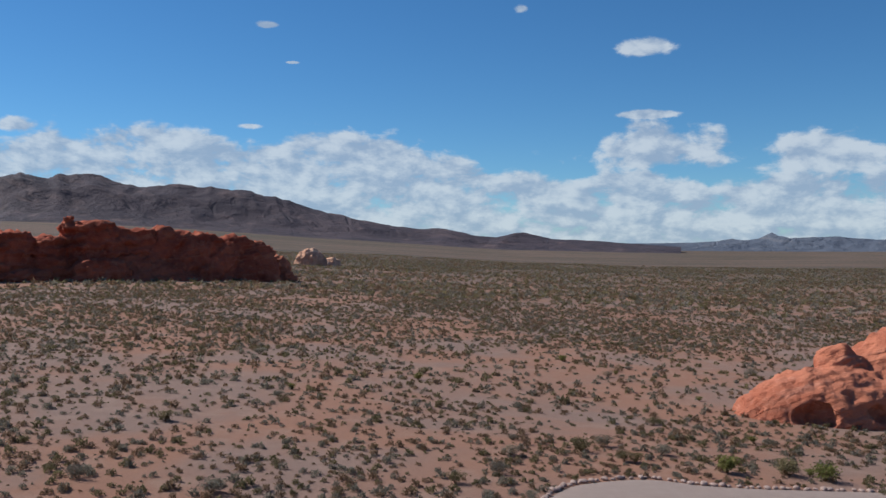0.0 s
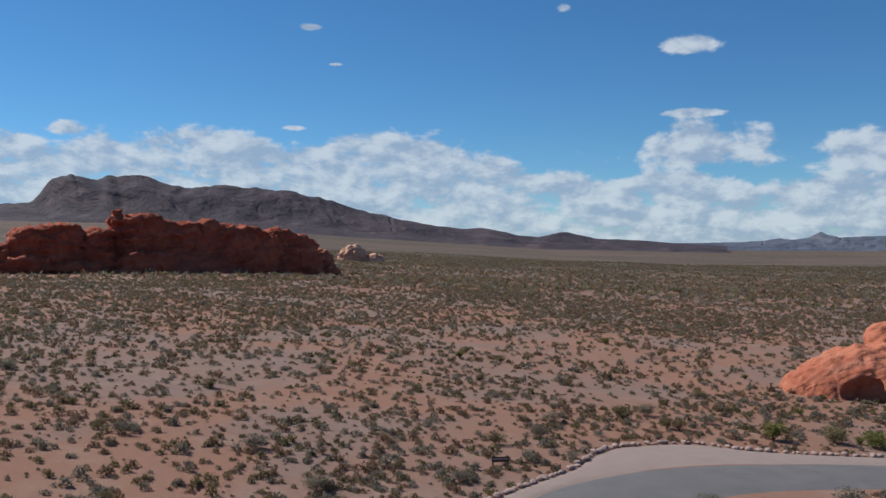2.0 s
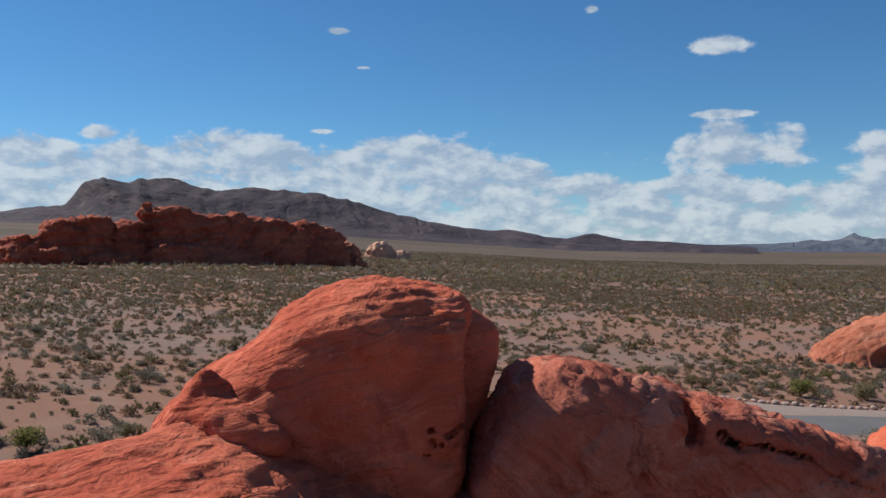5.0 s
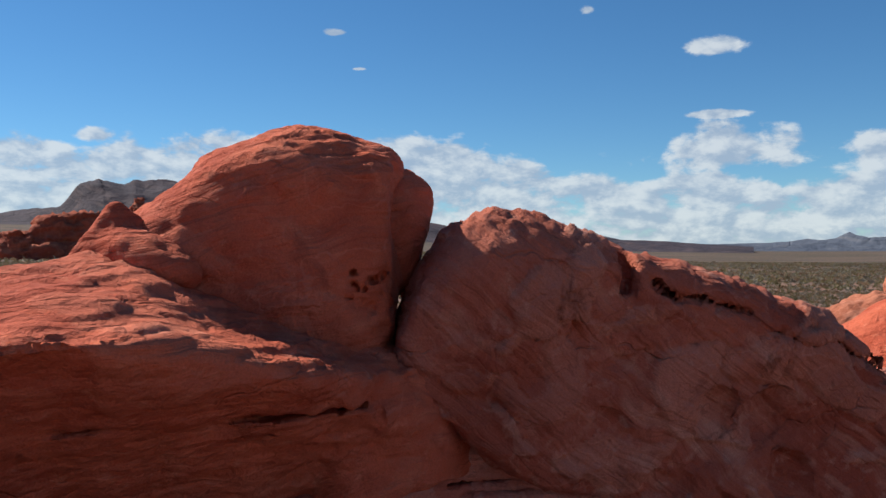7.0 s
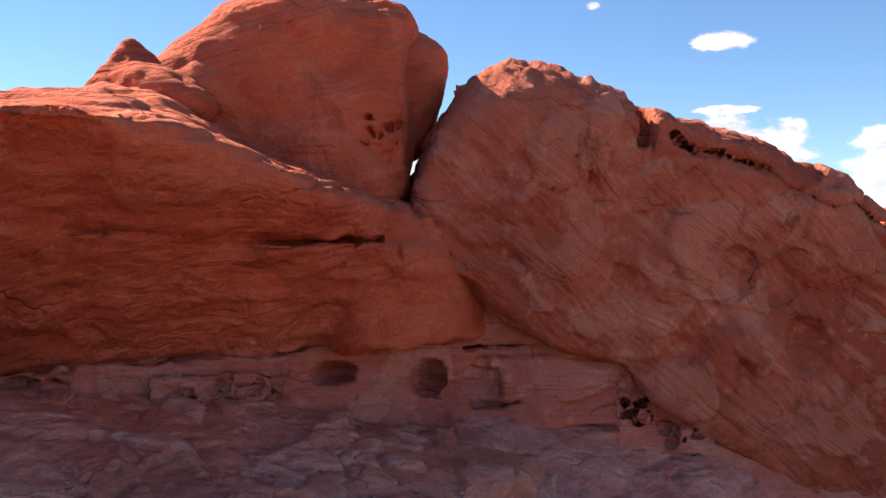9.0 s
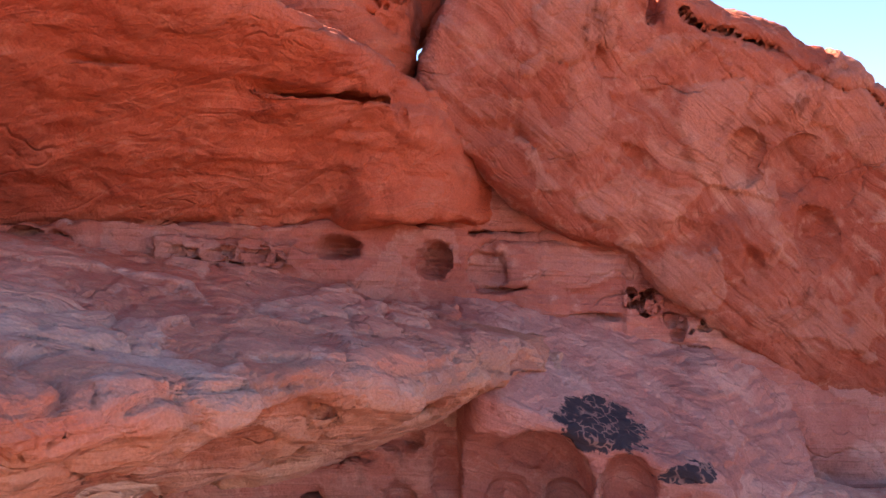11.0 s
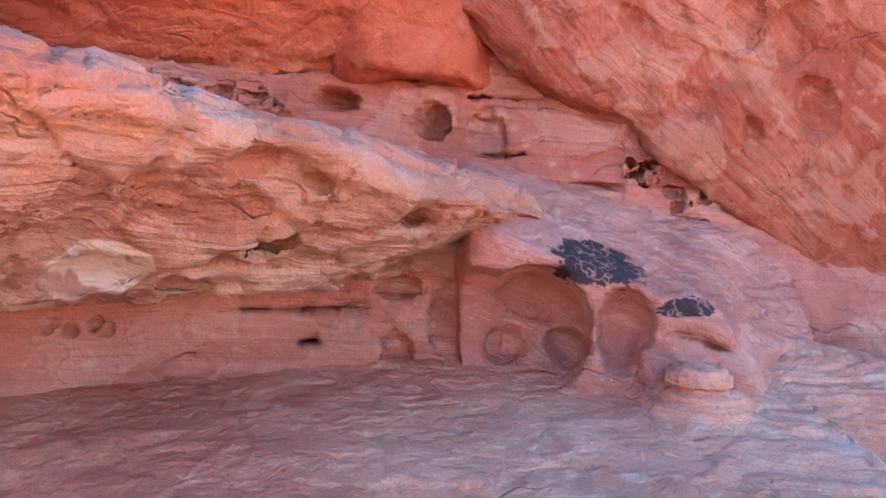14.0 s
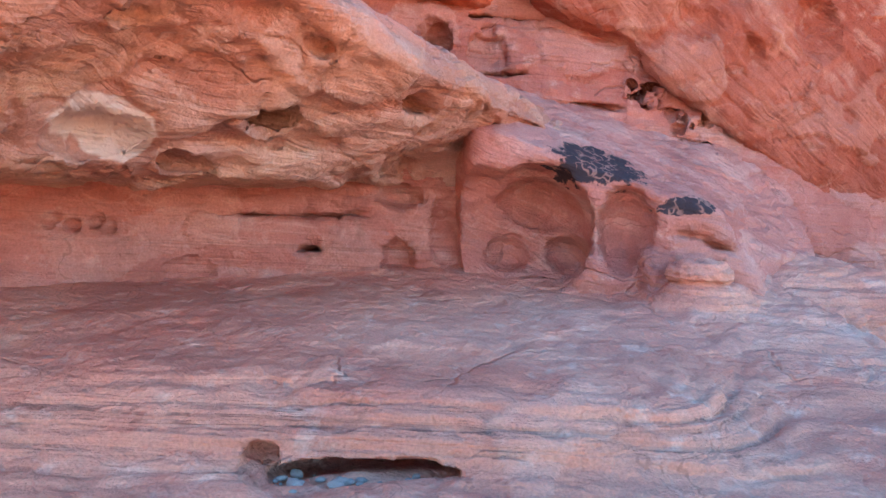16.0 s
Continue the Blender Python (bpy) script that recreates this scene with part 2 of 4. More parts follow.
def ground_colour(N, at):
    big = N.noise(at, 0.035, 4.0, 0.6, 0.5)
    c = N.mix(N.step(big, 0.42, 0.6), (0.28, 0.142, 0.094), (0.235, 0.15, 0.118))
    c = N.mix(N.math("MULTIPLY", N.step(N.noise(at, 0.3, 4.0), 0.5, 0.7), 0.4), c, (0.31, 0.205, 0.155))
    c = N.mix(N.math("MULTIPLY", N.step(N.noise(at, 3.0, 5.0, 0.7), 0.5, 0.75), 0.5), c, (0.18, 0.105, 0.075))
    out = N.math("ADD", N.add("ShaderNodeSeparateXYZ", i0=at).outputs[1], N.math("MULTIPLY", N.noise(at, 0.006, 4.0, 0.6), 400.0))
    speck = N.math("ADD", 0.68, N.math("MULTIPLY", N.step(N.noise(at, 0.25, 3.0, 0.7), 0.4, 0.6), 0.35))
    scrubby = N.mix(N.step(N.noise(N.vec("MULTIPLY", at, (0.3, 1.0, 1.0)), 0.008, 4.0), 0.4, 0.62), (0.075, 0.064, 0.045), (0.125, 0.088, 0.066))
    c = N.mix(N.math("MULTIPLY", N.step(out, 330.0, 950.0), speck), c, scrubby)
    return N.mix(0.5, c, N.mix(N.noise(at, 14.0, 4.0, 0.7), (0.6, 0.6, 0.6), (1.35, 1.35, 1.35)), "MULTIPLY")


GROUND = material("desert_ground", ground_colour, 0.95, lambda N, at: N.noise(at, 6.0, 6.0, 0.7), 0.6, 0.12, 0.1)
ASPHALT = material("worn_asphalt", lambda N, at: N.mix(N.noise(at, 0.6, 5.0, 0.65), (0.10, 0.09, 0.087), (0.18, 0.16, 0.15)), 0.85,
                   lambda N, at: N.noise(at, 40.0, 3.0), 0.3, 0.02)
GRAVEL = material("gravel_shoulder", lambda N, at: N.mix(N.noise(at, 1.2, 6.0, 0.7), (0.25, 0.175, 0.145), (0.35, 0.26, 0.215)), 0.95,
                  lambda N, at: N.noise(at, 25.0, 4.0, 0.7), 0.5, 0.05)


def leafy(name, a, b):
    """Thin leaves that let some light through."""
    m = bpy.data.materials.new(name)
    m.use_nodes = True
    N = Nodes(m.node_tree)
    at = N.add("ShaderNodeTexCoord").outputs["Object"]
    r = N.add("ShaderNodeNewGeometry").outputs["Random Per Island"]
    c = N.mix(N.math("ADD", N.math("MULTIPLY", r, 0.6), N.math("MULTIPLY", N.noise(at, 0.35, 2.0), 0.5)), a, b)
    both = N.add("ShaderNodeMixShader", i0=0.4, i1=N.add("ShaderNodeBsdfDiffuse", Color=c).outputs[0], i2=N.add("ShaderNodeBsdfTranslucent", Color=c).outputs[0])
    N.link(both.outputs[0], N.add("ShaderNodeOutputMaterial").inputs[0])
    return m


LEAF_OLIVE = leafy("olive_leaves", (0.085, 0.07, 0.034), (0.27, 0.215, 0.115))
LEAF_GREY = leafy("grey_leaves", (0.11, 0.094, 0.068), (0.33, 0.28, 0.21))
LEAF_DRY = leafy("dry_twigs", (0.11, 0.07, 0.043), (0.33, 0.215, 0.135))
MOUNTAIN = sandstone("mountain_rock", (0.05, 0.038, 0.046), (0.08, 0.058, 0.064), (0.16, 0.105, 0.095), (0.3, 0.0, 1), 0.6, 0.006, 12.0)
# distance haze is painted into the mesa colour as blue-grey
MESA_HAZED = sandstone("hazed_mesa_rock", (0.085, 0.095, 0.125), (0.11, 0.12, 0.15), (0.19, 0.18, 0.19), (0.0, 0.0, 1), 0.4, 0.006, 10.0)
WOOD = material("weathered_wood", lambda N, at: N.mix(N.noise(N.vec("MULTIPLY", at, (3, 3, 12)), 4.0, 4.0), (0.07, 0.035, 0.022), (0.15, 0.08, 0.05)), 0.8)
STONE = material("edging_stone", lambda N, at: N.mix(N.noise(at, 2.2, 3.0), (0.24, 0.12, 0.09), (0.52, 0.40, 0.34)), 0.9,
                 lambda N, at: N.noise(at, 18.0, 4.0), 0.4, 0.03)
PEBBLE = material("pale_pebble", lambda N, at: N.mix(N.noise(at, 9.0, 3.0), (0.20, 0.145, 0.13), (0.42, 0.35, 0.31)), 0.9)

# ---- geometry tools ----
def lattice(ix, iy, iz, seed):
    h = (ix.astype(np.int64) * 374761393 + iy.astype(np.int64) * 668265263 + iz.astype(np.int64) * 1440662683 + seed * 974711) & 0xFFFFFFFF
    h = ((h ^ (h >> 13)) * 1274126177) & 0xFFFFFFFF
    return ((h ^ (h >> 16)) & 0xFFFF).astype(np.float32) / 65535.0


def value_noise(x, y, z, seed=0):
    """Smooth noise from -1 to 1 at arrays of places."""
    fx, fy, fz = np.floor(x), np.floor(y), np.floor(z)
    u, v, w = (q * q * (3 - 2 * q) for q in (x - fx, y - fy, z - fz))
    ix, iy, iz = fx.astype(np.int64), fy.astype(np.int64), fz.astype(np.int64)
    total = 0
    for a in (0, 1):
        for b in (0, 1):
            for c in (0, 1):
                total = total + lattice(ix + a, iy + b, iz + c, seed) * (u if a else 1 - u) * (v if b else 1 - v) * (w if c else 1 - w)
    return total * 2 - 1


def fbm(x, y, z, octaves=4, seed=0, gain=0.5):
    total, amp = 0, 1.0
    for o in range(octaves):
        total = total + amp * value_noise(x * 2 ** o + 17.3 * o, y * 2 ** o - 9.1 * o, z * 2 ** o + 4.7 * o, seed + o)
        amp *= gain
    return total


def cells(x, y, z, seed=0):
    """Distances to the nearest and the second of scattered points, and a number for the nearest."""
    ix, iy, iz = (np.floor(q).astype(np.int64) for q in (x, y, z))
    one, two = np.full(x.shape, 9.0, np.float32), np.full(x.shape, 9.0, np.float32)
    name = np.zeros(x.shape, np.float32)
    for a in (-1, 0, 1):
        for b in (-1, 0, 1):
            for c in (-1, 0, 1):
                jx, jy, jz = ix + a, iy + b, iz + c
                d = np.sqrt((jx + lattice(jx, jy, jz, seed) - x) ** 2 + (jy + lattice(jx, jy, jz, seed + 1) - y) ** 2
                            + (jz + lattice(jx, jy, jz, seed + 2) - z) ** 2)
                name = np.where(d < one, lattice(jx, jy, jz, seed + 3), name)
                two = np.minimum(two, np.maximum(one, d))
                one = np.minimum(one, d)
    return one, two, name


def mesh_from(name, verts, faces, smooth=True):
    """A mesh from arrays; faces is one (n, k) array."""
    me = bpy.data.meshes.new(name)
    verts, faces = np.asarray(verts, np.float32), np.asarray(faces, np.int32)
    n, k = faces.shape
    me.vertices.add(len(verts))
    me.vertices.foreach_set("co", verts.ravel())
    me.loops.add(n * k)
    me.loops.foreach_set("vertex_index", faces.ravel())
    me.polygons.add(n)
    me.polygons.foreach_set("loop_start", np.arange(0, n * k, k, dtype=np.int32))
    me.polygons.foreach_set("use_smooth", np.full(n, smooth))
    me.update(calc_edges=True)
    return me


def smin(a, b, k):
    h = np.clip(0.5 + 0.5 * (b - a) / k, 0, 1)
    return b * (1 - h) + a * h - k * h * (1 - h)


def smax(a, b, k):
    return -smin(-a, -b, k)


def ball(P, centre, radii, turn=(0, 0, 0)):
    """About the distance to an ellipsoid."""
    R = Euler([radians(a) for a in turn]).to_matrix().transposed()
    q = [P[i] - centre[i] for i in range(3)]
    q = [R[i][0] * q[0] + R[i][1] * q[1] + R[i][2] * q[2] for i in range(3)]
    k0 = np.sqrt(sum((q[i] / radii[i]) ** 2 for i in range(3))) + 1e-6
    k1 = np.sqrt(sum((q[i] / radii[i] ** 2) ** 2 for i in range(3))) + 1e-6
    return k0 * (k0 - 1) / k1


def half(P, place, normal):
    """The distance to a plane: negative behind it."""
    n = Vector(normal).normalized()
    return sum((P[i] - place[i]) * n[i] for i in range(3))


def skin(d, origin, h):
    """The zero surface of a grid of distances, as vertices and quads."""
    s = d < 0
    nx, ny, nz = d.shape
    corner = [(a, b, c) for a in (0, 1) for b in (0, 1) for c in (0, 1)]
    cnt = sum(s[a:nx - 1 + a, b:ny - 1 + b, c:nz - 1 + c].astype(np.int8) for a, b, c in corner)
    cells = np.argwhere((cnt > 0) & (cnt < 8))
    index = np.full((nx - 1, ny - 1, nz - 1), -1, np.int32)
    index[cells[:, 0], cells[:, 1], cells[:, 2]] = np.arange(len(cells))
    val = np.stack([d[cells[:, 0] + a, cells[:, 1] + b, cells[:, 2] + c] for a, b, c in corner], 1)
    cor = np.array(corner, np.float32)
    acc, num = np.zeros((len(cells), 3), np.float32), np.zeros(len(cells), np.float32)
    for i in range(8):
        for j in range(i + 1, 8):
            if np.abs(cor[i] - cor[j]).sum() == 1:
                hit = (val[:, i] < 0) != (val[:, j] < 0)
                t = val[hit, i] / (val[hit, i] - val[hit, j])
                acc[hit] += cor[i] + t[:, None] * (cor[j] - cor[i])
                num[hit] += 1
    verts = (cells + acc / num[:, None]) * h + np.array(origin)
    quads = []
    for axis in range(3):
        u, v = (axis + 1) % 3, (axis + 2) % 3
        lo, hi = [slice(None)] * 3, [slice(None)] * 3
        lo[axis], hi[axis] = slice(0, -1), slice(1, None)
        change = s[tuple(lo)] != s[tuple(hi)]
        e = np.argwhere(change)
        e = e[(e[:, u] > 0) & (e[:, v] > 0) & (e[:, u] < d.shape[u] - 1) & (e[:, v] < d.shape[v] - 1)]
        inside = s[e[:, 0], e[:, 1], e[:, 2]]
        ring = []
        for du, dv in ((1, 1), (0, 1), (0, 0), (1, 0)):
            q = e.copy()
            q[:, u] -= du
            q[:, v] -= dv
            ring.append(index[q[:, 0], q[:, 1], q[:, 2]])
        ring = np.stack(ring, 1)
        ring[~inside] = ring[~inside][:, ::-1]
        quads.append(ring)
    quads = np.concatenate(quads)
    return verts, quads[(quads >= 0).all(1)]


def strata(p, dip, thick, seed, warp=0.25, joint=0.12):
    """Uneven layers: how far each bed stands out, from -1 to 1, with a groove at each joint."""
    n = Vector(dip).normalized()
    x, y, z = p[:, 0], p[:, 1], p[:, 2]
    s = (x * n[0] + y * n[1] + z * n[2] + warp * fbm(x * 0.45, y * 0.45, z * 0.45, 3, seed)) / thick
    i = np.floor(s)
    f = s - i
    zero = np.zeros_like(i)
    along = np.floor((x * 0.8 - y * 0.5 + 0.6 * value_noise(x, y, z, seed + 7)) / (thick * 7) + lattice(i, zero, zero, seed + 3) * 9)
    out = lattice(i, zero, zero, seed) * 1.2 - 0.6 + (lattice(i, along, zero, seed + 5) - 0.5) * 0.8
    edge = np.minimum(f, 1 - f)
    return out * np.clip(edge / 0.1, 0, 1) - 0.9 * np.exp(-(edge / joint) ** 2)


def rock(name, low, high, h, shape, mat, relief, label, category="rock", kind=""):
    """A rock from a field of distances, with its surface moved along its normals by relief(p, n)."""
    axes = [np.arange(low[i], high[i] + h, h, dtype=np.float32) for i in range(3)]
    P = np.meshgrid(*axes, indexing="ij", sparse=True)
    d = shape(P)
    d = np.broadcast_to(d, [len(a) for a in axes]).astype(np.float32)
    d[:1], d[-1:], d[:, :1], d[:, -1:], d[:, :, :1], d[:, :, -1:] = 1, 1, 1, 1, 1, 1
    verts, quads = skin(d, low, h)
    me = mesh_from(name, verts, quads)
    n = np.empty(len(verts) * 3, np.float32)
    me.vertex_normals.foreach_get("vector", n)
    n = n.reshape(-1, 3)
    moved, tone = relief(verts, n)
    verts = verts + n * moved[:, None]
    me.attributes.new("flake", "FLOAT", "POINT").data.foreach_set("value", tone.astype(np.float32))
    me.vertices.foreach_set("co", verts.astype(np.float32).ravel())
    me.update()
    me.materials.append(mat)
    ob = new(name, me)
    return tagged(ob, label, category if name not in ("knob", "bulge", "alcove_wall", "ledge", "ramp", "whaleback", "crag") else "", "", kind)


def part(name, bm, mat, parent=None, label=""):
    """Links a bmesh as one mesh object under a thing."""
    me = bpy.data.meshes.new(name)
    bm.to_mesh(me)
    bm.free()
    me.materials.append(mat)
    ob = new(name, me)
    ob.parent = parent
    if label:
        ob["label"] = label
    return ob


def ground_height(x, y):
    """The desert floor: falls gently to the right, rises to the mountains."""
    x, y = np.asarray(x, float), np.asarray(y, float)
    r, az = np.hypot(x, y), np.degrees(np.arctan2(x, y))
    z = 0.9 - 0.047 * 160 * np.tanh(x / 160) + 0.003 * (np.clip(y, -50, 500) - 50)
    slope = 0.002 + 0.030 / (1 + np.exp((az + 12) / 5.0)) + 0.006 / (1 + np.exp((az - 8) / 4.0))
    z = z + np.clip(r - 450, 0, None) * slope * np.clip((r - 450) / 1500, 0, 1)
    near = np.clip((60 - r) / 40, 0, 1)
    z = z + 0.08 * value_noise(x / 9, y / 9, 0 * x, 5) + 0.8 * value_noise(x / 70, y / 70, 0 * x, 9) * np.clip((r - 80) / 100, 0, 1)
    return z * (1 - near) + near * np.minimum(z, -0.1)

# ---- the near outcrop ----
def relief_of(dip, seed, thick=0.22, amp=0.05, lump=0.14, face=0.15, dish=0.0, dish_size=0.6, flat=(1.0, 1.0, 1.8), pillow=0.0, flake=0.0, flake_size=0.7, warp=0.25):
    """Lumps, bedding (full on top, face on steep sides) and dished hollows with sharp rims."""
    def f(p, n):
        x, y, z = p.T
        top = np.clip(n[:, 2] * 1.4 + 0.25, face, 1.0)
        out = lump * fbm(x * 0.7, y * 0.7, z * 0.7, 4, seed)
        some = np.clip(0.6 + 0.9 * fbm(x * 0.5, y * 0.5, z * 0.5, 2, seed + 41), 0.1, 1.2)
        out += top * some * (amp * strata(p, dip, thick, seed + 11, warp) + 0.4 * amp * strata(p, dip, thick * 0.37, seed + 23, warp))
        if dish:
            wx = x + 0.25 * value_noise(x * 1.3, y * 1.3, z * 1.3, seed + 51)
            wz = z + 0.20 * value_noise(x * 1.3, y * 1.3, z * 1.3, seed + 52)
            for size, k in ((dish_size, 1.0), (dish_size * 0.42, 0.35)):
                one, two, _ = cells(wx * flat[0] / size, y * flat[1] / size, wz * flat[2] / size, seed + 61)
                where = np.clip(0.5 + 1.2 * fbm(x * 0.8, y * 0.8, z * 0.8, 2, seed + 71), 0, 1)
                out += dish * k * where * (np.clip(one, 0, 0.9) - 0.55) * np.clip(1.2 - n[:, 2], 0.15, 1)
        if pillow:  # blocks parted by grooves on the tops
            d = Vector(dip).normalized()
            s = x * d[0] + y * d[1] + z * d[2] + 0.08 * fbm(x, y, z, 2, seed + 81)
            one, two, _ = cells(x / 0.42, y / 0.42, s / 0.16, seed + 83)
            out += pillow * np.clip(n[:, 2] * 2.2 - 0.1, 0, 1) * (np.clip((two - one) / 0.22, 0, 1) - 1)
        tone = np.full(len(x), 0.45, np.float32)
        if flake:  # curved scars where sheets of rock have come away
            q = [c / flake_size + 0.55 * fbm(x * 1.1 + 9 * k, y * 1.1, z * 1.1, 2, seed + 91 + k) for k, c in enumerate((x, y, z * 1.5))]
            one, two, tone = cells(*q, seed + 95)
            out += flake * (tone - 0.5) * np.clip((two - one) / 0.08, 0, 1) - flake * 0.35 * np.exp(-((two - one) / 0.035) ** 2) * (tone > 0.4)
        return out + 0.014 * fbm(x * 6, y * 6, z * 6, 3, seed + 31), tone
    return f


def hollows(P, d, middle, count, spread, size, seed, slope=0.0, soft=0.02):
    """Small weathered holes scattered round a place on the face."""
    rng = random.Random(seed)
    for _ in range(count):
        c = [middle[i] + rng.uniform(-1, 1) * spread[i] for i in range(3)]
        c[1] += slope * (c[0] - middle[0])
        s = size * rng.uniform(0.6, 1.3)
        lo = [max(0, int(np.searchsorted(P[i].ravel(), c[i] - 7 * s)) - 1) for i in range(3)]
        hi = [int(np.searchsorted(P[i].ravel(), c[i] + 7 * s)) + 1 for i in range(3)]
        if any(h - l < 2 for l, h in zip(lo, hi)):
            continue
        sub = (P[0][lo[0]:hi[0]], P[1][:, lo[1]:hi[1]], P[2][:, :, lo[2]:hi[2]])
        box = tuple(slice(l, h) for l, h in zip(lo, hi))
        d[box] = smax(d[box], -ball(sub, c, (s * 1.2, s * 4.5, s * 0.85)), soft)
    return d


def dome_shape(P):
    d = ball(P, (-1.25, 12.05, 7.45), (2.0, 1.9, 1.87))
    d = smin(d, ball(P, (-2.5, 11.6, 7.3), (1.8, 1.5, 1.25), (0, -28, 0)), 0.5)
    # its shaded front is nearly flat and turns back towards the gap
    d = smax(d, half(P, (-0.9, 10.72, 7.5), (0.3, -0.95, 0.07)), 0.35)
    d = smax(d, half(P, (-0.7, 10.80, 7.2), (0.72, -0.66, -0.2)), 0.3)
    d = smax(d, half(P, (-0.14, 12, 8.0), (0.95, 0.2, -0.04)), 0.15)
    d = smax(d, half(P, (0.20, 12, 7.0), (0.81, 0.06, -0.59)), 0.2)
    return hollows(P, d, (-0.38, 11.17, 7.25), 13, (0.22, 0.02, 0.22), 0.036, 5, 1.0)


def bulge_shape(P):
    d = ball(P, (-0.30, 12.75, 8.0), (0.74, 0.75, 0.86))
    d = smax(d, half(P, (0.27, 12, 8.0), (0.943, 0.075, -0.333)), 0.2)
    return smax(d, half(P, (0.0, 12, 7.0), (0.81, 0.06, -0.59)), 0.2)


def slab_shape(P):
    front = half(P, (3.49, 12.33, 5.85), (0.243, -0.929, -0.28))
    front = smax(front, half(P, (1.1, 11.33, 7.95), (0.2, -0.85, 0.5)), 0.3)
    under = half(P, (0.5, 12, 5.5), (-0.56, 0.0, -0.83))
    top = half(P, (1.2, 12, 8.24), (0.17, 0.12, 0.98))
    top = smax(top, half(P, (4.2, 12.6, 7.38), (0.42, -0.12, 0.9)), 0.5)
    top = smax(top, half(P, (6.6, 13.0, 6.31), (0.72, -0.1, 0.69)), 0.8)
    left = half(P, (0.55, 12, 8.0), (-0.89, -0.07, 0.457))
    d = smax(smax(front, under, 0.25), top, 0.5)
    d = smax(smax(d, left, 0.5), half(P, (0, 16.2, 0), (0, 1, 0.3)), 1.0)
    # the cleft across its back, and the seam under the outer sheet
    cleft = smax(np.abs(half(P, (2.75, 12, 7.4), (0.9, 0.25, -0.25)) + 0.06 * np.sin(5 * P[2])) - 0.05, half(P, (2.75, 12, 7.2), (0, 0, -1)), 0.05)
    seam = smax(np.abs(half(P, (3.4, 12, 7.22), (0.42, -0.25, 0.87)) + 0.05 * np.sin(4.1 * P[0]) + 0.03 * np.sin(9.7 * P[0])) - 0.02, half(P, (3.1, 0, 0), (-1, 0, 0)), 0.05)
    seam = smax(seam, half(P, (0, 12.35, 0), (-0.2, 1, 0)), 0.1)
    cleft = smax(cleft, half(P, (0, 12.25, 0), (0, 1, 0)), 0.1)
    d = smax(smax(d, -cleft, 0.12), -seam, 0.1)
    # broken sheets and long scoops down the face
    for c, r, a in (((2.35, 11.75, 6.3), (0.10, 0.12, 0.7), 24), ((1.55, 11.75, 5.35), (0.09, 0.2, 0.75), 38), ((3.0, 12.2, 5.2), (0.14, 0.2, 0.8), 46), ((4.1, 12.55, 5.5), (0.3, 0.22, 0.5), 30),
                    ((4.9, 12.75, 5.35), (0.42, 0.2, 0.45), 20), ((4.35, 12.95, 4.1), (0.16, 0.25, 0.34), 25), ((5.3, 13.1, 4.4), (0.28, 0.3, 0.5), 35), ((2.6, 12.35, 4.5), (0.12, 0.2, 0.5), 52)):
        d = smax(d, -ball(P, c, r, (0, -a, 0)), 0.04)
    return d


def shoulder_shape(P):
    # beds weather to treads and risers
    zz = P[2] + 0.09 * np.sin(1.3 * P[0] + 0.7 * P[1]) + 0.05 * np.sin(2.9 * P[0] - 1.7 * P[1] + 2)
    stepped = P[2] + 0.7 * 0.17 / 6.283 * np.sin(6.283 * zz / 0.17) + 0.5 * 0.085 / 6.283 * np.sin(6.283 * zz / 0.085 + 1)
    Q = (P[0], P[1], stepped)
    top = smax(half(Q, (-1.44, 9.17, 6.95), (0.445, -0.064, 0.893)), half(Q, (-3.05, 9.68, 7.62), (0.02, -0.20, 0.98)), 0.25)
    back = half(P, (-3.5, 10.3, 7.75), (-0.35, 0.3, 0.9))
    front = half(P, (-1.62, 7.75, 6.6), (0.80, -0.57, -0.12))
    under = half(P, (-1.5, 9.46, 5.84), (0.371, -0.486, -0.791))
    d = smax(smax(smax(top, back, 0.3), front, 0.25), under, 0.2)
    # unseen mass added left of view to keep sun off the ledge and base
    d = smin(d, ball(P, (-7.2, 7.2, 4.3), (2.7, 2.4, 2.6)), 0.4)
    # the column at its end, broken into blocks, that reaches down the wall
    end = smax(half(P, (0.1, 11.35, 5.0), (0.66, -0.72, -0.2)), half(P, (-0.75, 10.9, 5), (-0.9, -0.4, 0.0)), 0.3)
    end = smax(smax(end, half(P, (0, 0, 6.15), (0.3, 0, 0.95)), 0.1), half(P, (0, 0, 4.75), (0, 0, -1)), 0.15)
    d = smin(d, end, 0.25)
    for x, z, w, t in ((-0.55, 6.02, 0.75, 0.035), (-0.5, 5.72, 0.6, 0.03), (-0.7, 5.42, 0.9, 0.045), (-2.3, 6.12, 1.1, 0.022), (-1.2, 5.98, 0.3, 0.03)):
        d = smax(d, -ball(P, (x, 9.2 + 0.85 * (x + 1.0), z), (w, 1.15, t)), 0.02)
    d = smax(d, -ball(P, (-0.12, 10.3, 5.75), (0.05, 0.4, 0.3)), 0.03)
    return smax(smax(d, half(P, (0, 13.5, 0), (0.1, 1, 0)), 0.4), half(P, (0.55, 12, 5.5), (0.93, -0.35, 0.05)), 0.12)


